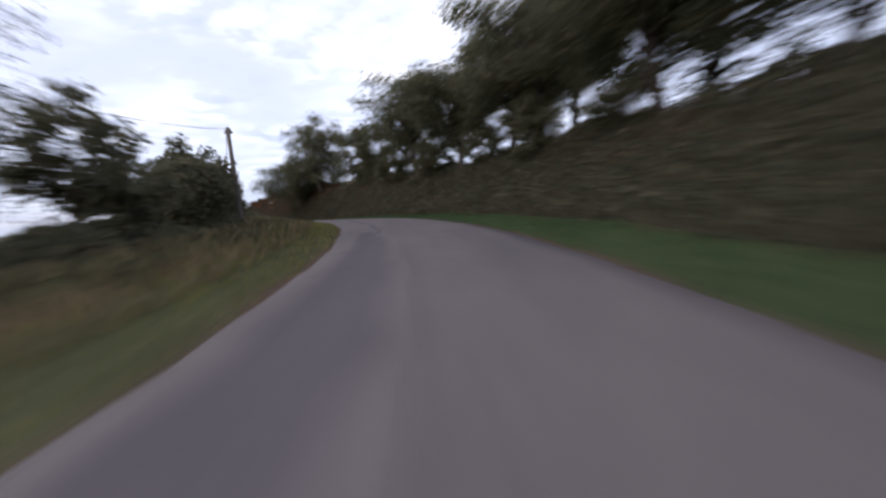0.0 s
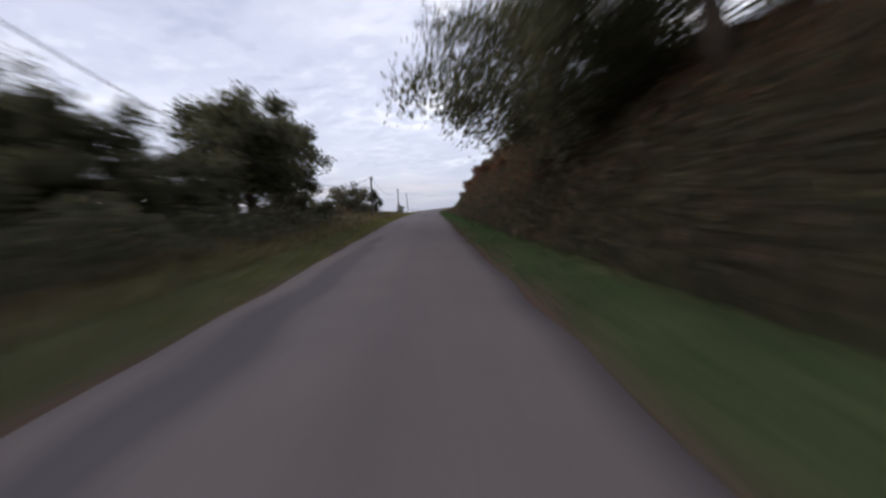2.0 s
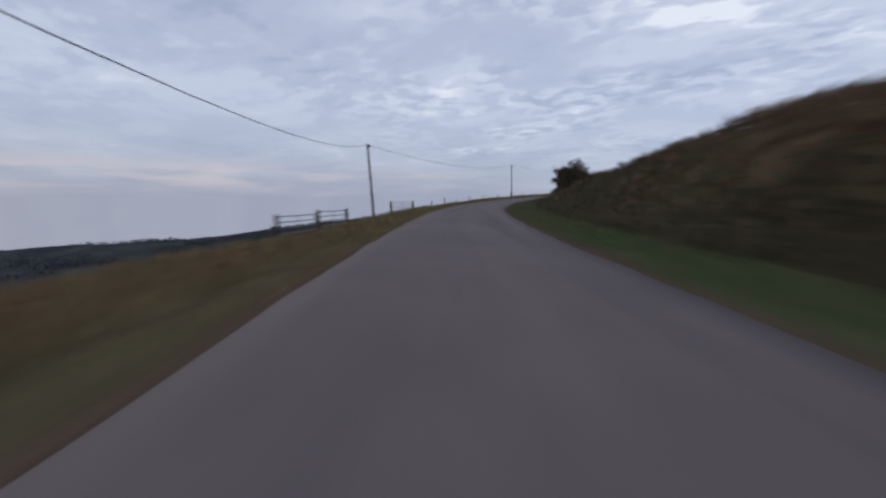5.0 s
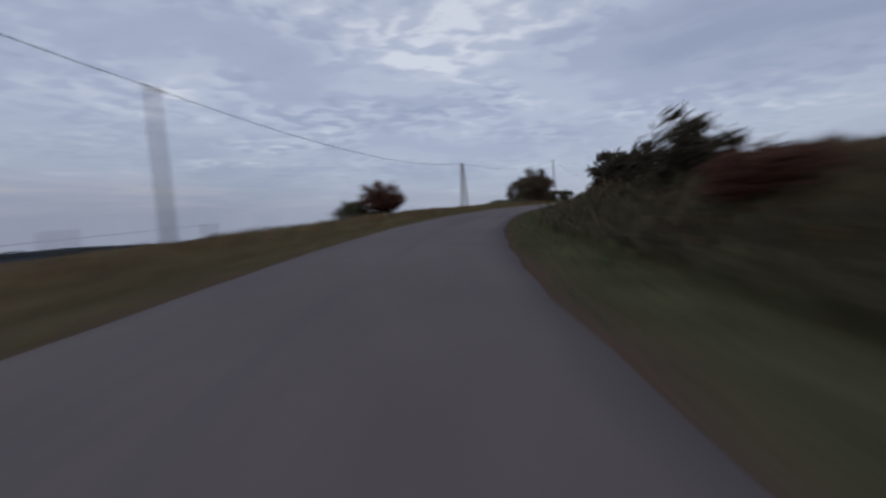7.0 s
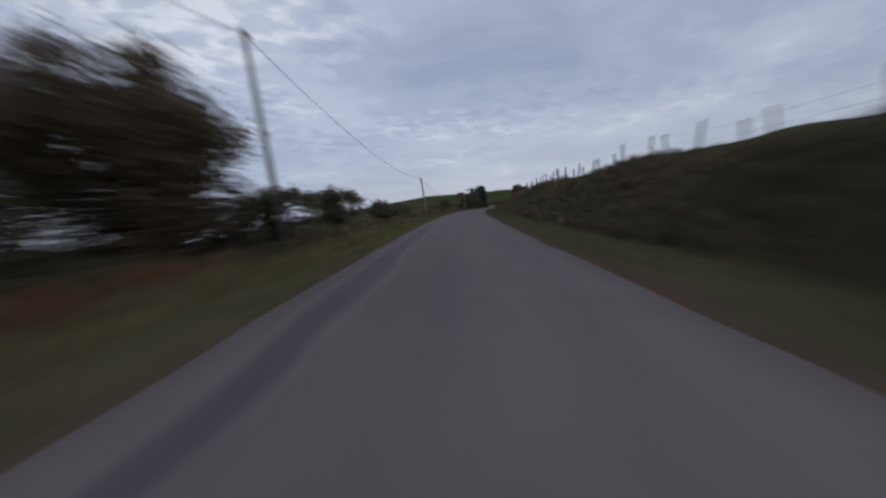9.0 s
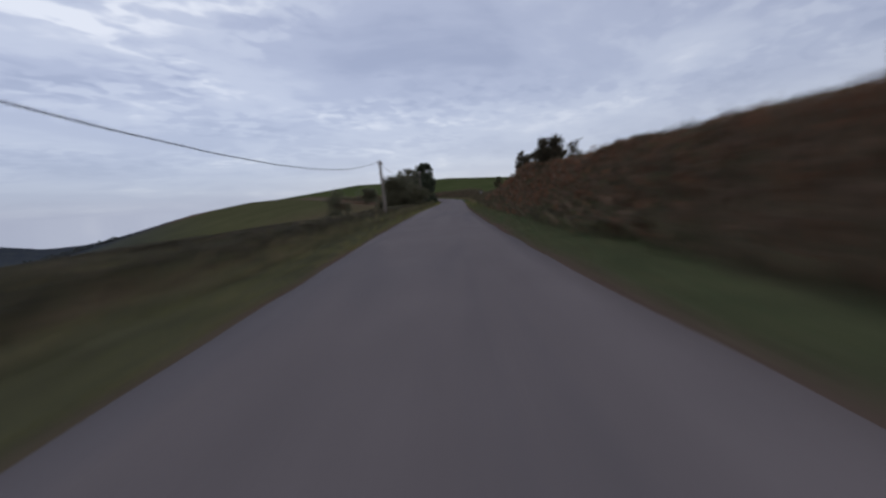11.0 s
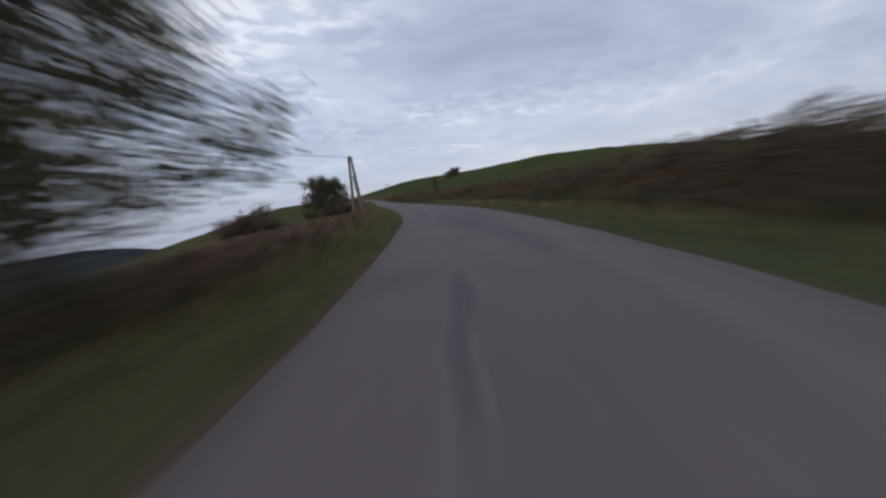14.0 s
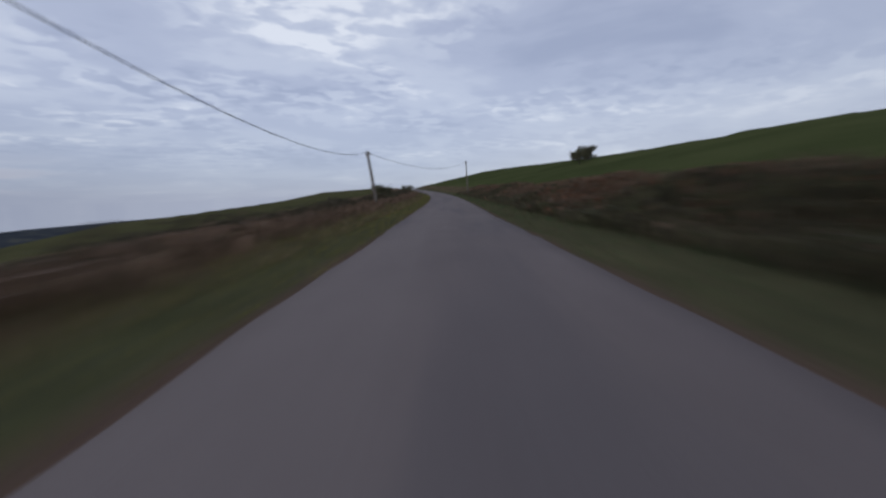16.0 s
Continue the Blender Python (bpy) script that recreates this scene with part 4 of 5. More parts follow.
    ("roadside_bush", 12.63, -6.7, 3.3, 3.8, LEAF_HEDGE, "dense dark bush under the roadside tree", 0.0, 90, 5000, 0.15, "bushes before the cypress"),
]
for i, (name, u, q, top, width, leaf, label, low, clumps, leaves, size, group) in enumerate(TREES):
    category = "bush" if "bush" in name or "shrub" in name else "tree"
    build_tree(name, u, q, top, width, leaf, label, category, low, 11 + i, group, clumps, leaves, size, stem=0.75 if category == "bush" else 1.0, cone={"young_spruce": 0.85, "cypress_tree": 0.15}.get(name, 0.0))
# rusty shrubs along the edge of the high cutting
for i in range(15):
    u = 2.75 + 0.145 * i + 0.03 * math.sin(i * 2.9)
    x = table(RIGHT, u, 1) + table(RIGHT, u, 2) * (0.72 + 0.16 * math.sin(i * 1.7))
    q = float(half(u) + x)
    rise = float(ground(u, q) - centre(u)[2])
    build_tree("bank_shrub", u, q, rise + 0.75 + 0.35 * math.sin(i * 2.1), 2.0 + 0.6 * math.cos(i * 1.3), (LEAF_RUST, LEAF_RUST, LEAF_BROWN)[i % 3], "rusty brown autumn shrub hanging on the steep bank", "bush",
               0.02, 400 + i, "rusty shrubs on the bank", 34, 900, 0.15, stem=0.7)
# a row of trees on the skyline of the right-hand pasture
for i in range(14):
    u, q = 12.95 + 0.10 * i, 24 + 1.1 * i + 1.5 * math.sin(i * 1.7)
    h = float(ground(u, q) - centre(u)[2])
    build_tree("hill_tree", u, q, h + 3.6 + 1.8 * abs(math.sin(i * 2.4)), 5.0 + 1.4 * math.cos(i), LEAF_OAK if i % 3 else LEAF_HEDGE, "dark round tree on the pasture's skyline", "tree",
               0.0, 200 + i, "skyline trees", 60, 2000, 0.24)

# ---- grass, rough growth and bracken ----


def blades(us, qs, height, width, r, droop=0.5):
    """A bent blade of two triangles at each place."""
    n = len(us)
    p = np.concatenate([spot(us, qs), (ground(us, qs) - 0.02)[:, None]], 1)
    w = r.uniform(0, 2 * np.pi, n)
    a = np.stack([np.cos(w), np.sin(w), 0 * w], -1)
    b = np.stack([-np.sin(w), np.cos(w), 0 * w], -1)
    h = (height * r.uniform(0.55, 1.25, n))[:, None]
    lean = b * h * (droop * r.uniform(0.1, 1.0, n))[:, None]
    s = a * width * r.uniform(0.7, 1.3, (n, 1))
    up = np.array([[0, 0, 1.0]]) * h
    v = np.stack([p - s, p + s, p + s * 0.6 + up * 0.6 + lean * 0.35, p + up * 0.95 + lean], 1)
    return v.reshape(-1, 3), np.arange(n * 4).reshape(-1, 4)


def fronds(us, qs, height, r):
    """Bracken: a few broad drooping leaflets round each place."""
    k = 5
    n = len(us)
    us, qs, height = np.repeat(us, k), np.repeat(qs, k), np.repeat(height, k)
    p = np.concatenate([spot(us, qs), ground(us, qs)[:, None]], 1)
    p[:, :2] += r.normal(size=(n * k, 2)) * 0.28
    w = r.uniform(0, 2 * np.pi, n * k)
    b = np.stack([np.cos(w), np.sin(w), 0 * w], -1)
    a = np.stack([-np.sin(w), np.cos(w), 0 * w], -1)
    h = (height * r.uniform(0.35, 1.1, n * k))[:, None]
    s = a * h * r.uniform(0.07, 0.17, (n * k, 1))
    up = np.array([[0, 0, 1.0]]) * h
    out = b * h * r.uniform(0.3, 0.9, (n * k, 1))
    v = np.stack([p + up * 0.05, p + out * 0.5 + s + up * 0.75, p + out * 1.1 + up * 0.8, p + out * 0.5 - s + up * 0.75], 1)
    return v.reshape(-1, 3), np.arange(n * k * 4).reshape(-1, 4)


def scatter(count, u0, u1, side, x0, x1, r, power=1.0):
    """Places beside the road: side 1 right, -1 left; x from the road's edge."""
    us = r.uniform(u0, u1, count)
    x = x0 + (x1 - x0) * r.uniform(0, 1, count) ** power
    return us, side * (half(us) + x), x


def stuff(name, arrays, material, label, category):
    vs, fs, base = [], [], 0
    for v, f in arrays:
        vs.append(v)
        fs.append(f + base)
        base += len(v)
    tagged(new(name, bulk(name, np.concatenate(vs), np.concatenate(fs), material)), label, category, kind="stuff")


def build_growth():
    r = np.random.default_rng(21)
    # mown verge on both sides
    for side in (-1, 1):
        us, qs, x = scatter(62000, -0.3, 18.5, side, 0.05, 2.6, r, 1.25)
        ok = x > 0.12 + 0.16 * wave(us * 30, qs, 0.7)
        fresh = (side > 0) & (r.uniform(0, 1, len(us)) < np.interp(us, [0, 4.3, 5.2, 12.8, 13.6, 14.5, 16.5], [1, 1, 0.2, 0.08, 0.7, 0.35, 0.3]))
        sere = (side < 0) & (r.uniform(0, 1, len(us)) < np.interp(us, [4.6, 5.2, 8.7, 9.6], [0.05, 0.75, 0.75, 0.1]))
        deep = (side < 0) & (r.uniform(0, 1, len(us)) < np.interp(us, [9.6, 10.6, 12.8, 13.4], [0, 0.7, 0.7, 0]) * np.clip(x / 1.2, 0, 1))
        faded = (side > 0) & (r.uniform(0, 1, len(us)) < np.interp(us, [11.8, 12.3, 13.3, 13.6, 14.3, 14.8, 15.3, 15.6], [0, 0.6, 0.6, 0, 0, 0.6, 0.6, 0]))
        for kind, word, mat in ((ok & fresh, "green", GRASS), (ok & ~fresh & ~sere & ~deep & ~faded, "olive", OLIVE if side < 0 else SCRUB), (ok & ~fresh & faded, "faded olive", OLIVE), (ok & sere & ~deep, "dry brown", DRY), (ok & deep, "dark", DARKSCRUB)):
            if kind.any():
                stuff("verge_grass", [blades(us[kind], qs[kind], 0.10 + 0.05 * np.clip(x[kind], 0, 2), 0.015, r)], mat, f"short {word} grass on the lane's verge", "grass")
    # dry grass behind the left verge, and at the right edge
    us, qs, x = scatter(80000, -0.3, 18.5, -1, 1.3, 8.0, r, 1.4)
    dull = r.uniform(0, 1, len(us)) < np.interp(us, [9.2, 10.5, 13.2, 14.0], [0.15, 0.75, 0.75, 0.3])
    for here, mat, word in ((~dull, DRY, "dry yellow-brown"), (dull, SCRUB, "dull green")):
        stuff("rough_grass", [blades(us[here], qs[here], 0.28 + 0.10 * np.clip(x[here] - 1.5, 0, 2), 0.016, r, 0.7)], mat, f"long {word} grass behind the verge", "grass")
    us, qs, x = scatter(16000, 12.6, 15.2, 1, 1.0, 9.0, r)
    stuff("rough_grass", [blades(us, qs, np.full(len(us), 0.32), 0.016, r, 0.7)], DRY, "long dry grass beside the open bend", "grass")
    # bracken and dead growth on the right-hand bank
    us, qs, x = scatter(74000, -0.3, 18.5, 1, 0.0, 1.0, r)
    verge, run = table(RIGHT, us, 1), table(RIGHT, us, 2)
    f = r.uniform(-0.02, 1, len(us)) * np.interp(us, [7.8, 8.3, 10.7, 11.2], [1.25, 0.95, 0.95, 1.25])
    x = verge + f * run
    keep = (r.uniform(0, 1, len(us)) < np.interp(us, [-1, 1.6, 2.2, 5, 5.6, 12.6, 13.2, 14.0, 14.4, 19], [0.35, 0.5, 1, 1, 0.8, 1, 0.15, 0.04, 1, 1]))
    us, x = us[keep], x[keep]
    tall = np.interp(us, [0, 2, 5, 6, 11, 12.5, 13, 14, 15, 18], [0.38, 0.45, 0.45, 0.42, 0.5, 0.5, 0.4, 0.5, 0.62, 0.62]) * (0.85 + 0.25 * wave(us * 30, x, 2.0))
    qs = half(us) + x
    likely = np.interp(us, [-1, 2.1, 3.0, 5.0, 5.7, 10.4, 11.0, 12.6, 13.2, 14.2, 18], [1.1, 0.8, 0.35, 0.3, 1.0, 0.9, -0.2, -0.2, 0.5, 0.2, 0.4])
    red = (wave(us * 30, x, 5.0) + r.normal(size=len(us)) * 0.4 + 1.7 * (x - verge[keep]) / run[keep] - 0.6) > likely
    rust = red & (r.uniform(0, 1, len(us)) < np.interp(us, [2.2, 2.9, 5.0, 5.8, 11.0, 11.6, 12.5, 13.0], [0.15, 0.8, 0.8, 0.25, 0.25, 0.6, 0.6, 0.2]))
    stuff("bracken", [fronds(us[rust], qs[rust], tall[rust], r)], BRACKEN, "red-brown dead bracken covering the bank", "bracken")
    stuff("bracken", [fronds(us[red & ~rust], qs[red & ~rust], tall[red & ~rust], r)], MUTED, "weathered brown bracken covering the bank", "bracken")
    dim = ~red & (r.uniform(0, 1, len(us)) < np.interp(us, [0, 1.7, 2.4, 5.6, 6.4, 10.6, 11.2], [0.6, 0.6, 0.75, 0.6, 0.45, 0.4, 0.4]))
    stuff("scrub", [fronds(us[dim], qs[dim], tall[dim], r)], DARKSCRUB, "dark low scrub covering the bank", "scrub")
    rest = ~red & ~dim
    stuff("scrub", [fronds(us[rest], qs[rest], tall[rest], r)], SCRUB, "green-brown scrub covering the bank", "scrub")
    # long dead stalks and grass between the fronds
    us = r.uniform(-0.3, 18.5, 60000)
    us = us[r.uniform(0, 1, len(us)) < np.interp(us, [2.0, 2.8], [0.35, 1.0])]
    x = table(RIGHT, us, 1) + r.uniform(-0.1, 1.3, len(us)) * table(RIGHT, us, 2)
    stuff("bank_grass", [blades(us, half(us) + x, np.full(len(us), 0.55), 0.022, r, 0.9)], STALK, "long dead grass and stalks on the bank", "grass")
    # dark undergrowth at the foot of the hedge
    for u0, u1, tall, count, near in ((0.1, 1.4, 1.5, 20000, 3.8), (1.3, 3.1, 1.9, 34000, 2.4), (8.8, 9.6, 2.2, 16000, 4.4), (9.5, 10.7, 1.1, 14000, 3.8)):
        us, qs, x = scatter(count, u0, u1, -1, near, 12.0, r)
        ends = np.clip(np.minimum(us - u0, u1 - us) / 0.25, 0, 1) * np.clip(np.minimum(x - near + 0.2, 12.5 - x) / 1.4, 0, 1) * np.interp(us, [0.9, 1.1, 1.45, 1.6, 2.3, 2.7], [0.85, 0.4, 0.4, 1.0, 1.0, 0.6])
        p = np.concatenate([spot(us, qs), ground(us, qs)[:, None]], 1)
        p[:, 2] += tall * ends * (0.65 + 0.35 * wave(p[:, 0], p[:, 1], 1.3)) * r.uniform(0.05, 1, count)
        stuff("undergrowth", [leaf_cards(p, 0.2, r)], LEAF_HEDGE, "dark undergrowth at the hedge's foot", "undergrowth")
    us, qs, x = scatter(17000, 15.75, 18.6, -1, 3.4, 8.0, r)
    p = np.concatenate([spot(us, qs), ground(us, qs)[:, None]], 1)
    p[:, 2] += np.interp(us, [15.75, 16.0, 16.5, 18.6], [0.55, 0.95, 1.1, 0.95]) * np.clip((x - 3.2) / 1.2, 0, 1) * np.clip((9.5 - x) / 3.5, 0, 1) * (0.7 + 0.4 * wave(p[:, 0], p[:, 1], 1.1)) * r.uniform(0.05, 1, len(us))
    stuff("scrub", [leaf_cards(p, 0.2, r)], DARKSCRUB, "dark heathery scrub along the lane's edge", "scrub")
    us, qs, x = scatter(20000, 14.0, 15.3, 1, 3.9, 9.5, r)
    p = np.concatenate([spot(us, qs), ground(us, qs)[:, None]], 1)
    p[:, 2] += np.interp(us, [14.0, 14.2, 14.7, 15.3], [0.3, 1.95, 1.3, 0.3]) * np.clip((x - 3.7) / 1.3, 0, 1) * (0.7 + 0.35 * wave(p[:, 0], p[:, 1], 1.1)) * r.uniform(0.05, 1, len(us))
    stuff("bramble", [leaf_cards(p, 0.17, r)], LEAF_BROWN, "brown bramble thicket along the low bank", "bramble")
    us, qs, x = scatter(12000, 3.15, 4.1, -1, 3.2, 9.0, r)
    p = np.concatenate([spot(us, qs), ground(us, qs)[:, None]], 1)
    p[:, 2] += 1.5 * np.clip(np.minimum(us - 3.15, 4.1 - us) / 0.25, 0, 1) * np.clip((x - 3.0) / 1.5, 0, 1) * (0.7 + 0.35 * wave(p[:, 0], p[:, 1], 1.4)) * r.uniform(0.05, 1, len(us))
    stuff("undergrowth", [leaf_cards(p, 0.18, r)], LEAF_BROWN, "brown-green undergrowth round the thorn bushes", "undergrowth")
    us, qs, x = scatter(19000, 13.4, 14.25, -1, 2.6, 11.5, r)
    p = np.concatenate([spot(us, qs), ground(us, qs)[:, None]], 1)
    p[:, 2] += (1.3 + 0.12 * x) * np.clip(np.minimum(us - 13.4, 14.25 - us) / 0.3, 0, 1) * np.clip((x - 2.4) / 1.5, 0, 1) * r.uniform(0.05, 1, len(us))
    stuff("undergrowth", [leaf_cards(p, 0.2, r)], LEAF_HEDGE, "dark undergrowth below the cypress", "undergrowth")
    # tangled thicket over the steep cutting, dark below and rusty above
    r3 = np.random.default_rng(91)
    for mat, word, count, f0, f1 in ((DARKSCRUB, "dark", 26000, -0.05, 0.62), (LEAF_RUST, "rusty", 24000, 0.35, 1.15)):
        us = r3.uniform(1.9, 5.3, count)
        f = r3.uniform(f0, f1, count)
        x = table(RIGHT, us, 1) + f * table(RIGHT, us, 2)
        qs = half(us) + x
        p = np.concatenate([spot(us, qs), ground(us, qs)[:, None]], 1)
        lump = np.clip(0.45 + 0.6 * wave(p[:, 0], p[:, 1], 1.5) + 0.3 * wave(p[:, 1], p[:, 0], 0.6), 0.05, 1)
        p[:, 2] += 0.85 * lump * np.clip(np.minimum(us - 1.9, 5.3 - us) / 0.4, 0.1, 1) * np.clip((f - f0) / 0.2, 0.15, 1) * r3.uniform(0.05, 1, count)
        stuff("thicket", [leaf_cards(p, 0.17, r3)], mat, f"{word} brown tangled thicket on the steep bank", "thicket")
    # dark creeping scrub over the shaded cutting
    r2 = np.random.default_rng(77)
    us, qs, x = scatter(42000, -0.2, 2.45, 1, 3.0, 9.0, r2)
    p = np.concatenate([spot(us, qs), ground(us, qs)[:, None]], 1)
    p[:, 2] += 0.75 * np.clip(np.minimum(us + 0.2, 2.45 - us) / 0.3, 0.1, 1) * np.clip((x - 2.9) / 1.0, 0.1, 1) * (0.65 + 0.4 * wave(p[:, 0], p[:, 1], 1.2)) * r2.uniform(0.05, 1, len(us))
    stuff("scrub", [leaf_cards(p, 0.2, r2)], LEAF_HEDGE, "dark green creeping scrub over the bank", "scrub")
    # brown growth on the left slope
    us, qs, x = scatter(30000, -0.3, 18.5, -1, 2.6, 9.5, r)
    dense = np.interp(us, [0, 4.6, 5.4, 8.6, 9.2, 13.4, 14.2, 18], [0.7, 0.7, 0.12, 0.15, 0.6, 0.5, 1, 1])
    keep = r.uniform(0, 1, len(us)) < dense
    us, qs = us[keep], qs[keep]
    tall = np.interp(us, [0, 5, 9, 13, 14.5, 18], [0.45, 0.4, 0.45, 0.45, 0.7, 0.65])
    for here, mat, label in ((us < 4.8, SCRUB, "rough green-brown growth below the lane"), ((us >= 4.8) & (us < 9.3), BRACKEN, "brown dead bracken on the slope below the lane"),
                             ((us >= 9.3) & (us < 13.4), DARKSCRUB, "dark brown heather on the slope below the lane"),
                             (us >= 13.4, MUTED, "weathered brown heather on the slope below the lane")):
        stuff("bracken" if mat is BRACKEN else "scrub", [fronds(us[here], qs[here], tall[here], r)], mat, label, "bracken" if mat is BRACKEN else "scrub")
    r4 = np.random.default_rng(57)
    us, qs, x = scatter(40000, 10.7, 13.4, -1, 3.0, 24.0, r4)
    keep = r4.uniform(0, 1, len(us)) < (0.65 + 0.5 * wave(us * 30, qs, 6)) * np.clip(np.minimum(us - 10.7, 13.4 - us) / 0.7, 0, 1) * np.clip((24.5 - x) / 9, 0, 1)
    us, qs = us[keep], qs[keep]
    stuff("heather", [fronds(us, qs, np.full(len(us), 0.5), r4)], DARKSCRUB, "dark brown heather over the rough pasture", "heather")
    # far woods on the valley's other side, haze painted in as a blue-grey leaf colour
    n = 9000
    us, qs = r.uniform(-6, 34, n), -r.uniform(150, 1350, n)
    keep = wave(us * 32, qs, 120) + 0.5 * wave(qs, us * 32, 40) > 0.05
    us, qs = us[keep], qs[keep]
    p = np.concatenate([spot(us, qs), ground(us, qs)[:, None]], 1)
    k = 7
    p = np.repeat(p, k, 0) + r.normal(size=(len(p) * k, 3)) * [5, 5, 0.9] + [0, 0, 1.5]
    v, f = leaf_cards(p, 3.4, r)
    stuff("hazed_far_woods", [(v, f)], HAZED_FARWOOD, "distant woods across the valley, tinted blue-grey for haze", "woods")


build_growth()

# ---- utility poles and wires ----


def box_mesh(name, size, at, material, bevel=0.0, turn=0.0):
    bm = bmesh.new()
    bmesh.ops.create_cube(bm, size=1.0, matrix=Matrix.Translation(at) @ Matrix.Rotation(turn, 4, "Z") @ Matrix.Diagonal((*size, 1)))
    if bevel:
        bmesh.ops.bevel(bm, geom=bm.edges[:], offset=bevel, segments=1, affect="EDGES")
    me = bpy.data.meshes.new(name)
    bm.to_mesh(me)
    bm.free()
    me.materials.append(material)
    return me


def lathe(name, profile, material, at=(0, 0, 0), sides=10):
    """A turned body: profile of (radius, height)."""
    w = np.linspace(0, 2 * np.pi, sides, endpoint=False)
    pr = np.array(profile, float)
    v = np.stack([pr[:, :1] * np.cos(w), pr[:, :1] * np.sin(w), np.repeat(pr[:, 1:], sides, 1)], -1).reshape(-1, 3) + np.array(at)
    f = []
    for i in range(len(pr) - 1):
        for j in range(sides):
            a, b = i * sides + j, i * sides + (j + 1) % sides
            f.append((a, b, b + sides, a + sides))
    return bulk(name, v, f, material, True)


POLE_TOPS = []


def build_pole(u, q, top, double=False, lean=0.06, thick=0.105):
    x, y = spot(u, q)
    z, road = float(ground(u, q)), float(centre(u)[2])
    tall = road + top - z
    side = centre(u)[1]
    turn = math.atan2(side[1], side[0])
    ob = thing("utility_pole", (x, y, z - 0.15), ("A-shaped double wooden utility pole" if double else "weathered grey wooden utility pole") + " beside the lane", "utility pole", "poles along the lane", turn)
    tall += 0.15
    hs = np.linspace(0, 1, 6)
    for s in ((-0.27, 0.27) if double else (0,)):
        path = np.stack([s * (1 - hs) + 0.07 * np.sign(s), 0 * hs + 0.02 * np.sin(3 * hs), hs * tall], -1)
        part("shaft", tubes("shaft", [(path, thick * (1.2 - 0.4 * hs))], POLE_WOOD, 10), ob)
    arm = part("crossarm", box_mesh("crossarm", (0.40, 0.08, 0.09), (0, 0.12, tall - 0.2), POLE_WOOD, 0.012), ob)
    for s in (-0.09, 0.09):
        part("insulator", lathe("insulator", [(0.0, 0), (0.05, 0.0), (0.055, 0.05), (0.035, 0.07), (0.05, 0.1), (0.03, 0.15), (0.0, 0.16)], CERAMIC, (s, 0.12, tall - 0.165)), arm)
    part("cap", lathe("cap", [(0.0, 0.05), (thick * 0.75, 0.02), (thick * 0.9, -0.03)], STEEL, (0, 0, tall)), ob, "small steel cap on the pole")
    ob.matrix_world = ob.matrix_world @ Matrix.Rotation(-lean, 4, "Y")
    m = ob.matrix_world
    POLE_TOPS.append([m @ Vector((s, 0.12, tall - 0.02)) for s in (-0.09,)])


for u, q, top, double, lean in ((-0.4, -6.5, 5.2, False, 0.03), (0.93, -6.8, 5.1, False, 0.03), (2.2, -5.2, 4.2, False, 0.02), (3.5, -4.9, 4.25, False, 0.0), (4.65, -5.2, 4.6, False, 0.0),
                                (6.08, -9.0, 5.5, False, 0.06), (7.46, -11.1, 6.0, False, 0.03), (8.41, -7.7, 5.2, True, 0.05), (9.46, -6.4, 7.9, False, 0.08), (10.65, -5.5, 5.0, False, 0.10),
                                (11.91, -4.5, 4.15, False, 0.04), (13.0, -5.2, 5.5, False, 0.03), (14.82, -4.8, 4.25, True, 0.03), (15.88, -5.1, 5.3, False, 0.08), (16.83, -5.4, 4.3, False, 0.13), (17.95, 4.4, 6.0, False, 0.05)):
    build_pole(u, q, top, double, lean)
SAGS = (.040, .040, .048, .040, .037, .024, .033, .030, .030, .048, .036, .025, .044, .046, .030)
for a, b, sag in zip(POLE_TOPS[:-1], POLE_TOPS[1:], SAGS):
    for p, q in zip(a, b):
        t = np.linspace(0, 1, 15)[:, None]
        span = (q - p).length
        path = np.array(p) * (1 - t) + np.array(q) * t - np.array([[0, 0, 1]]) * (4 * t * (1 - t)) * span * sag
        tagged(new("overhead_wire", tubes("overhead_wire", [(path, np.full(15, 0.014))], WIRE, 5)), "thin black overhead wire between wooden poles", "overhead wire", "wires along the lane")

# ---- field gates and fences ----


def frame_at(u, q):
    x, y = spot(u, q)
    side = centre(u)[1]
    return x, y, float(ground(u, q)), math.atan2(-side[0], side[1])


def build_gate(a, b):
    """A tubular steel field gate from the plan's point a to b, with its two posts."""
    x, y = (a[0] + b[0]) / 2, (a[1] + b[1]) / 2
    length = math.hypot(b[0] - a[0], b[1] - a[1])
    us = np.arange(-1, 21, 0.01)
    c, side, _ = centre(us)
    k = int(np.argmin(np.linalg.norm(c - np.array([x, y]), axis=1)))
    z = float(ground(us[k], (np.array([x, y]) - c[k]) @ side[k]))
    ob = thing("field_gate", (x, y, z), "closed galvanised tubular steel field gate", "gate", "field gates", math.atan2(b[1] - a[1], b[0] - a[0]))
    for h in (0.16, 0.42, 0.69, 0.96, 1.23):
        part("rail", tubes("rail", [([(-length / 2, 0, h), (0, 0, h - 0.01), (length / 2, 0, h)], [0.026] * 3)], STEEL, 8), ob)
    for s in (-length / 2, 0, length / 2):
        part("upright", tubes("upright", [([(s, 0.035, 0.13), (s, 0.035, 1.26)], [0.024, 0.024])], STEEL, 8), ob)
    for s in (-length / 2 - 0.2, length / 2 + 0.2):
        part("gatepost", tubes("gatepost", [([(s, 0, -0.3), (s, 0, 0.6), (s, 0, 1.32), (s, 0, 1.35)], [0.09, 0.09, 0.085, 0.05])], POST_WOOD, 10), ob, "round wooden gatepost")


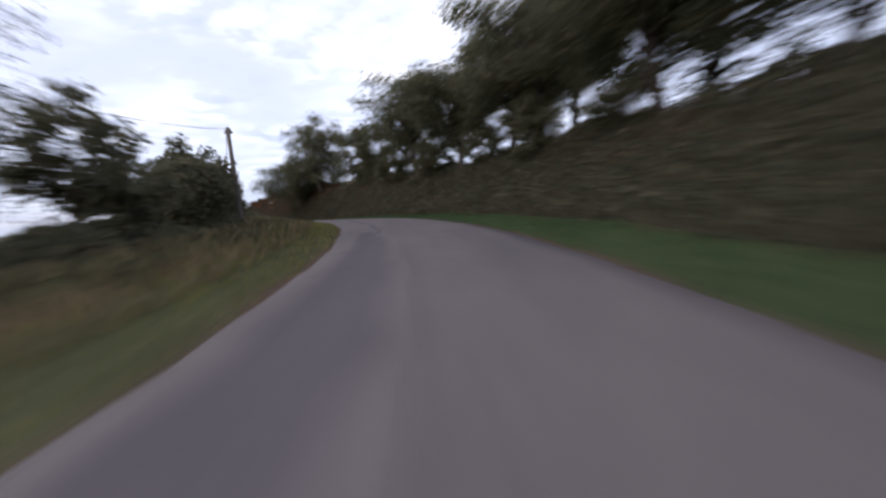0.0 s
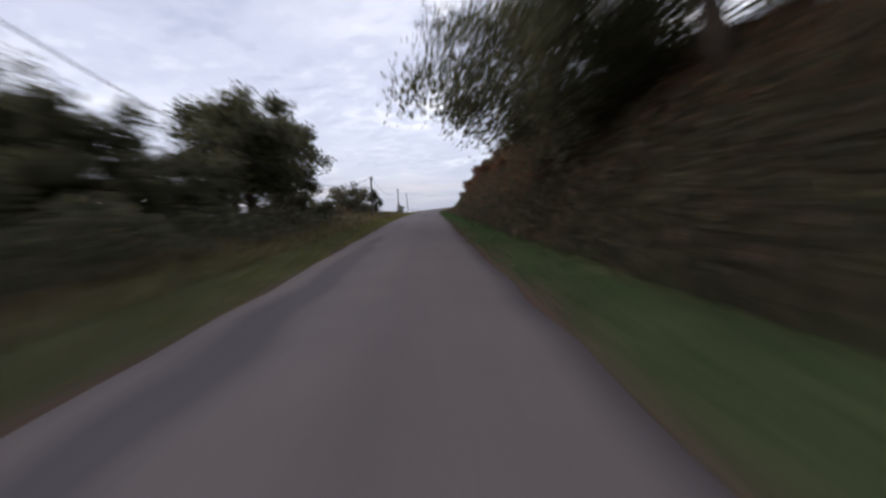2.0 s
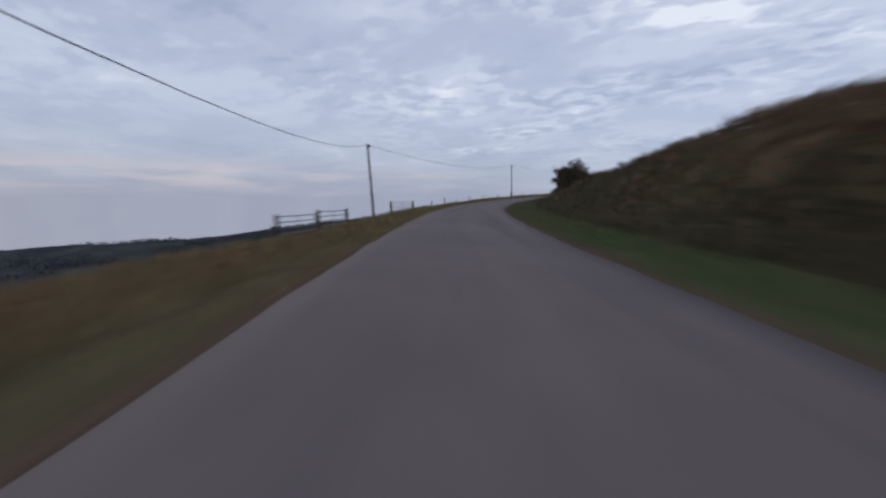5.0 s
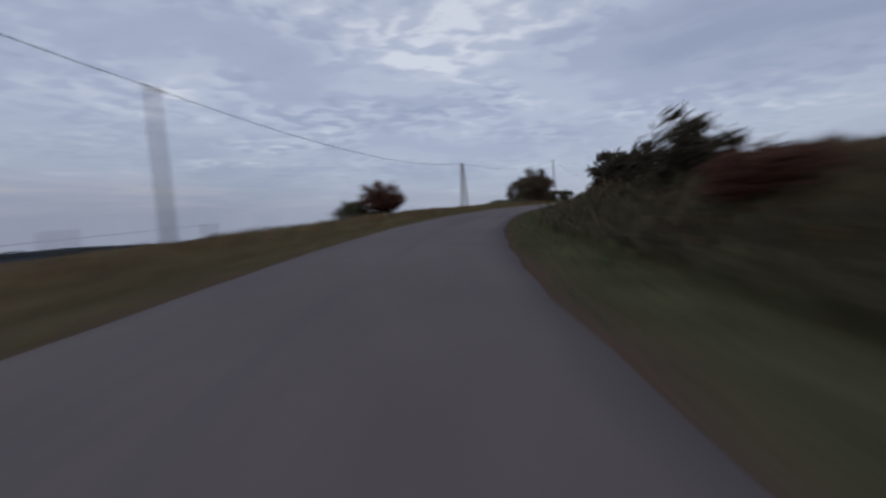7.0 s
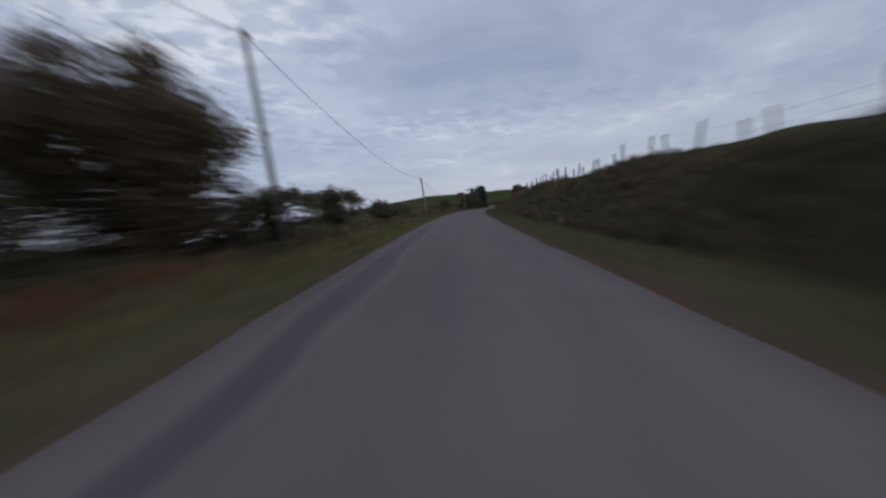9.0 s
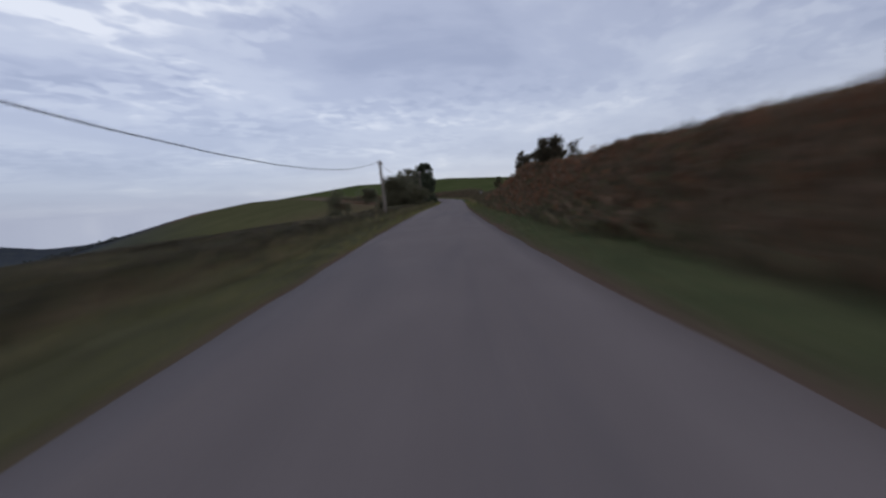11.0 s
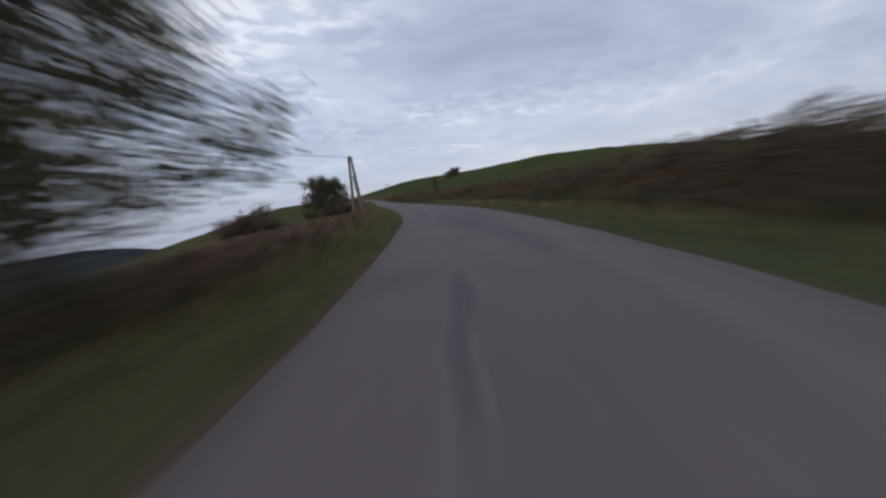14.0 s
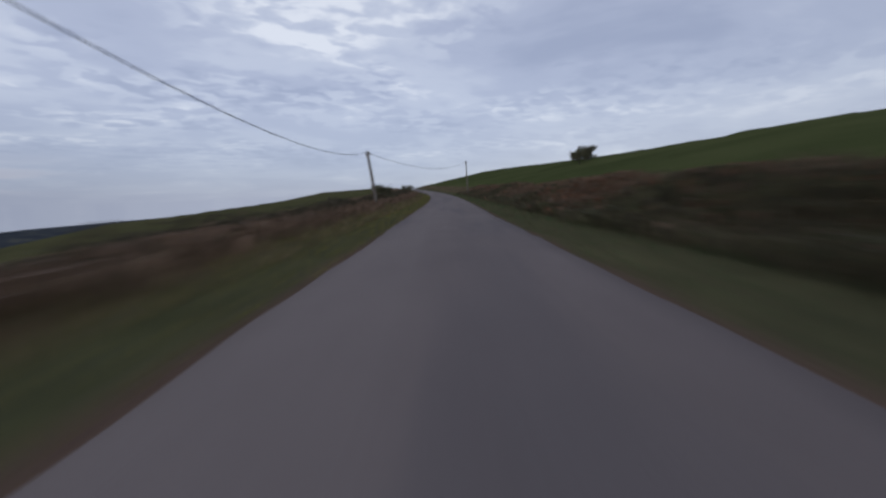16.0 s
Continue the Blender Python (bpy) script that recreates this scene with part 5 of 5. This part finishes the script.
build_gate((-85.3, 117.9), (-86.8, 120.9))
build_gate((-87.1, 121.4), (-88.6, 124.4))
build_gate((-96.0, 136.2), (-96.2, 139.4))
build_gate((20.1, 334.6), (15.9, 331.1))


def post_mesh(tall):
    return tubes("post", [([(0, 0, -0.3), (0.01, 0, tall * 0.5), (0, 0.01, tall), (0, 0.01, tall + 0.03)], [0.055, 0.052, 0.05, 0.02])], POST_WOOD, 8)


def build_fence(places, tall, label, strands):
    x0, y0, z0, _ = frame_at(*places[0])
    ob = thing("post_fence", (x0, y0, z0), label, "fence")
    me = post_mesh(tall)
    tops = []
    for i, (u, q) in enumerate(places):
        x, y, z, _ = frame_at(u, q)
        o = part("post", me, ob)
        o.matrix_local = Matrix.Translation((x - x0, y - y0, z - z0)) @ Euler((0.09 * math.sin(i * 3.1), 0.09 * math.cos(i * 1.9), i)).to_matrix().to_4x4() @ Matrix.Diagonal((1, 1, 0.95 + 0.14 * math.sin(i * 2.3), 1))
        tops.append((x - x0, y - y0, z - z0))
    tops = np.array(tops)
    for h in strands:
        part("fence_wire", tubes("fence_wire", [(tops + [0, 0, h], np.full(len(tops), 0.003))], WIRE, 4), ob)


build_fence([(u, half(u) + 7.0 + 0.3 * math.sin(u * 5)) for u in (7.75 + 0.062 * k + 0.017 * math.sin(k * 2.7) for k in range(57))], 1.3, "wooden post and wire fence along the bank's top", (0.35, 0.7, 1.05))
build_fence([(u, -7.0 + 0.2 * math.sin(u * 9)) for u in np.arange(6.4, 7.4, 0.14)], 0.95, "low wooden post and wire fence by the field", (0.4, 0.85))
build_fence([(u, 12.0 + 6 * (u - 13.3)) for u in np.arange(13.2, 14.3, 0.12)], 1.1, "post and wire fence in the pasture", (0.4, 0.75, 1.05))

STONE = plain_material("pale_stone", (0.34, 0.32, 0.29), (0.52, 0.50, 0.46), 9, 0.9)


def build_stone(u, q, size, seed, label="pale grey stone in the dry roadside grass", group="roadside stones", up=0.25):
    """A rounded uneven stone half sunk in the grass."""
    r = np.random.default_rng(seed)
    bm = bmesh.new()
    bmesh.ops.create_icosphere(bm, subdivisions=2, radius=size)
    for v in bm.verts:
        n = v.co.normalized()
        v.co *= 0.85 + 0.18 * math.sin(n.x * 4 + seed) * math.cos(n.y * 3.1 + seed * 2) + 0.03 * r.random()
        v.co.z *= 0.7
        v.co.x *= 1.35
    me = bpy.data.meshes.new("field_stone")
    bm.to_mesh(me)
    bm.free()
    me.materials.append(STONE)
    x, y, z, yaw = frame_at(u, q)
    ob = new("field_stone", me)
    ob.matrix_world = Matrix.Translation((x, y, z + size * up)) @ Matrix.Rotation(yaw + seed, 4, "Z")
    tagged(ob, label, "stone", group)


for i, (u, q, size) in enumerate(((14.20, -5.9, 0.17), (14.265, -6.0, 0.24), (14.29, -5.9, 0.20), (14.345, -6.0, 0.21), (14.43, -6.1, 0.22), (14.465, -6.0, 0.25))):
    build_stone(u, q, size, i + 3)
for i, (u, q, size) in enumerate(((3.43, 7.6, 0.34), (3.445, 7.8, 0.26), (3.40, 6.3, 0.17), (3.57, 8.5, 0.28))):
    build_stone(u, q, size, i + 21, "pale rock showing through the rusty bank growth", "rocks in the bank", 0.9)

# ---- far farmhouses in the valley ----


def build_house(u, q, length, width, wall, turn):
    x, y, z, _ = frame_at(u, q)
    ob = thing("farmhouse", (x, y, z - 0.3), "small distant white farmhouse with a dark roof", "house", "valley farmhouses", turn)
    part("wall", box_mesh("wall", (length, width, wall), (0, 0, wall / 2), PLASTER), ob)
    bm = bmesh.new()
    l, w, h = length / 2 + 0.4, width / 2 + 0.5, width * 0.42
    vs = [bm.verts.new(c) for c in ((-l, -w, wall - 0.1), (l, -w, wall - 0.1), (l, w, wall - 0.1), (-l, w, wall - 0.1), (-l, 0, wall + h), (l, 0, wall + h))]
    for f in ((0, 1, 5, 4), (2, 3, 4, 5), (1, 2, 5), (3, 0, 4), (3, 2, 1, 0)):
        bm.faces.new([vs[i] for i in f])
    me = bpy.data.meshes.new("roof")
    bm.to_mesh(me)
    bm.free()
    me.materials.append(ROOF)
    part("roof", me, ob)
    for s in (-0.3, 0.0, 0.3):
        part("window", box_mesh("window", (1.1, 0.12, 1.3), (s * length, -width / 2, wall * 0.55), DARKGLASS), ob)
        part("window", box_mesh("window", (0.12, 1.1, 1.3), (length / 2, s * width, wall * 0.55), DARKGLASS), ob)


for u, q, l, w, h, a in ((14.5, -360, 14, 8, 5, 0.4), (15.6, -390, 10, 7, 4.5, 1.2), (18.5, -430, 16, 8, 5, 0.1), (12.0, -340, 9, 7, 4, 0.9)):
    build_house(u, q, l, w, h, a)

# ---- a pale shed behind the hedge of the upper pasture ----


def build_shed(u, q, length, width, wall, turn):
    x, y, z, _ = frame_at(u, q)
    ob = thing("field_shed", (x, y, z - 0.2), "small pale grey field shed behind the hedge", "shed", "", turn)
    part("wall", box_mesh("wall", (length, width, wall), (0, 0, wall / 2), PLASTER, 0.03), ob)
    part("roof", box_mesh("roof", (length + 0.5, width + 0.5, 0.16), (0, 0, wall + 0.09), STEEL, 0.03), ob, "flat sheet metal roof")
    part("door", box_mesh("door", (1.3, 0.08, 2.0), (-length * 0.2, -width / 2 - 0.02, 1.05), POST_WOOD, 0.01), ob, "dark plank door")


build_shed(14.17, 47.0, 5.0, 3.2, 3.4, 0.9)
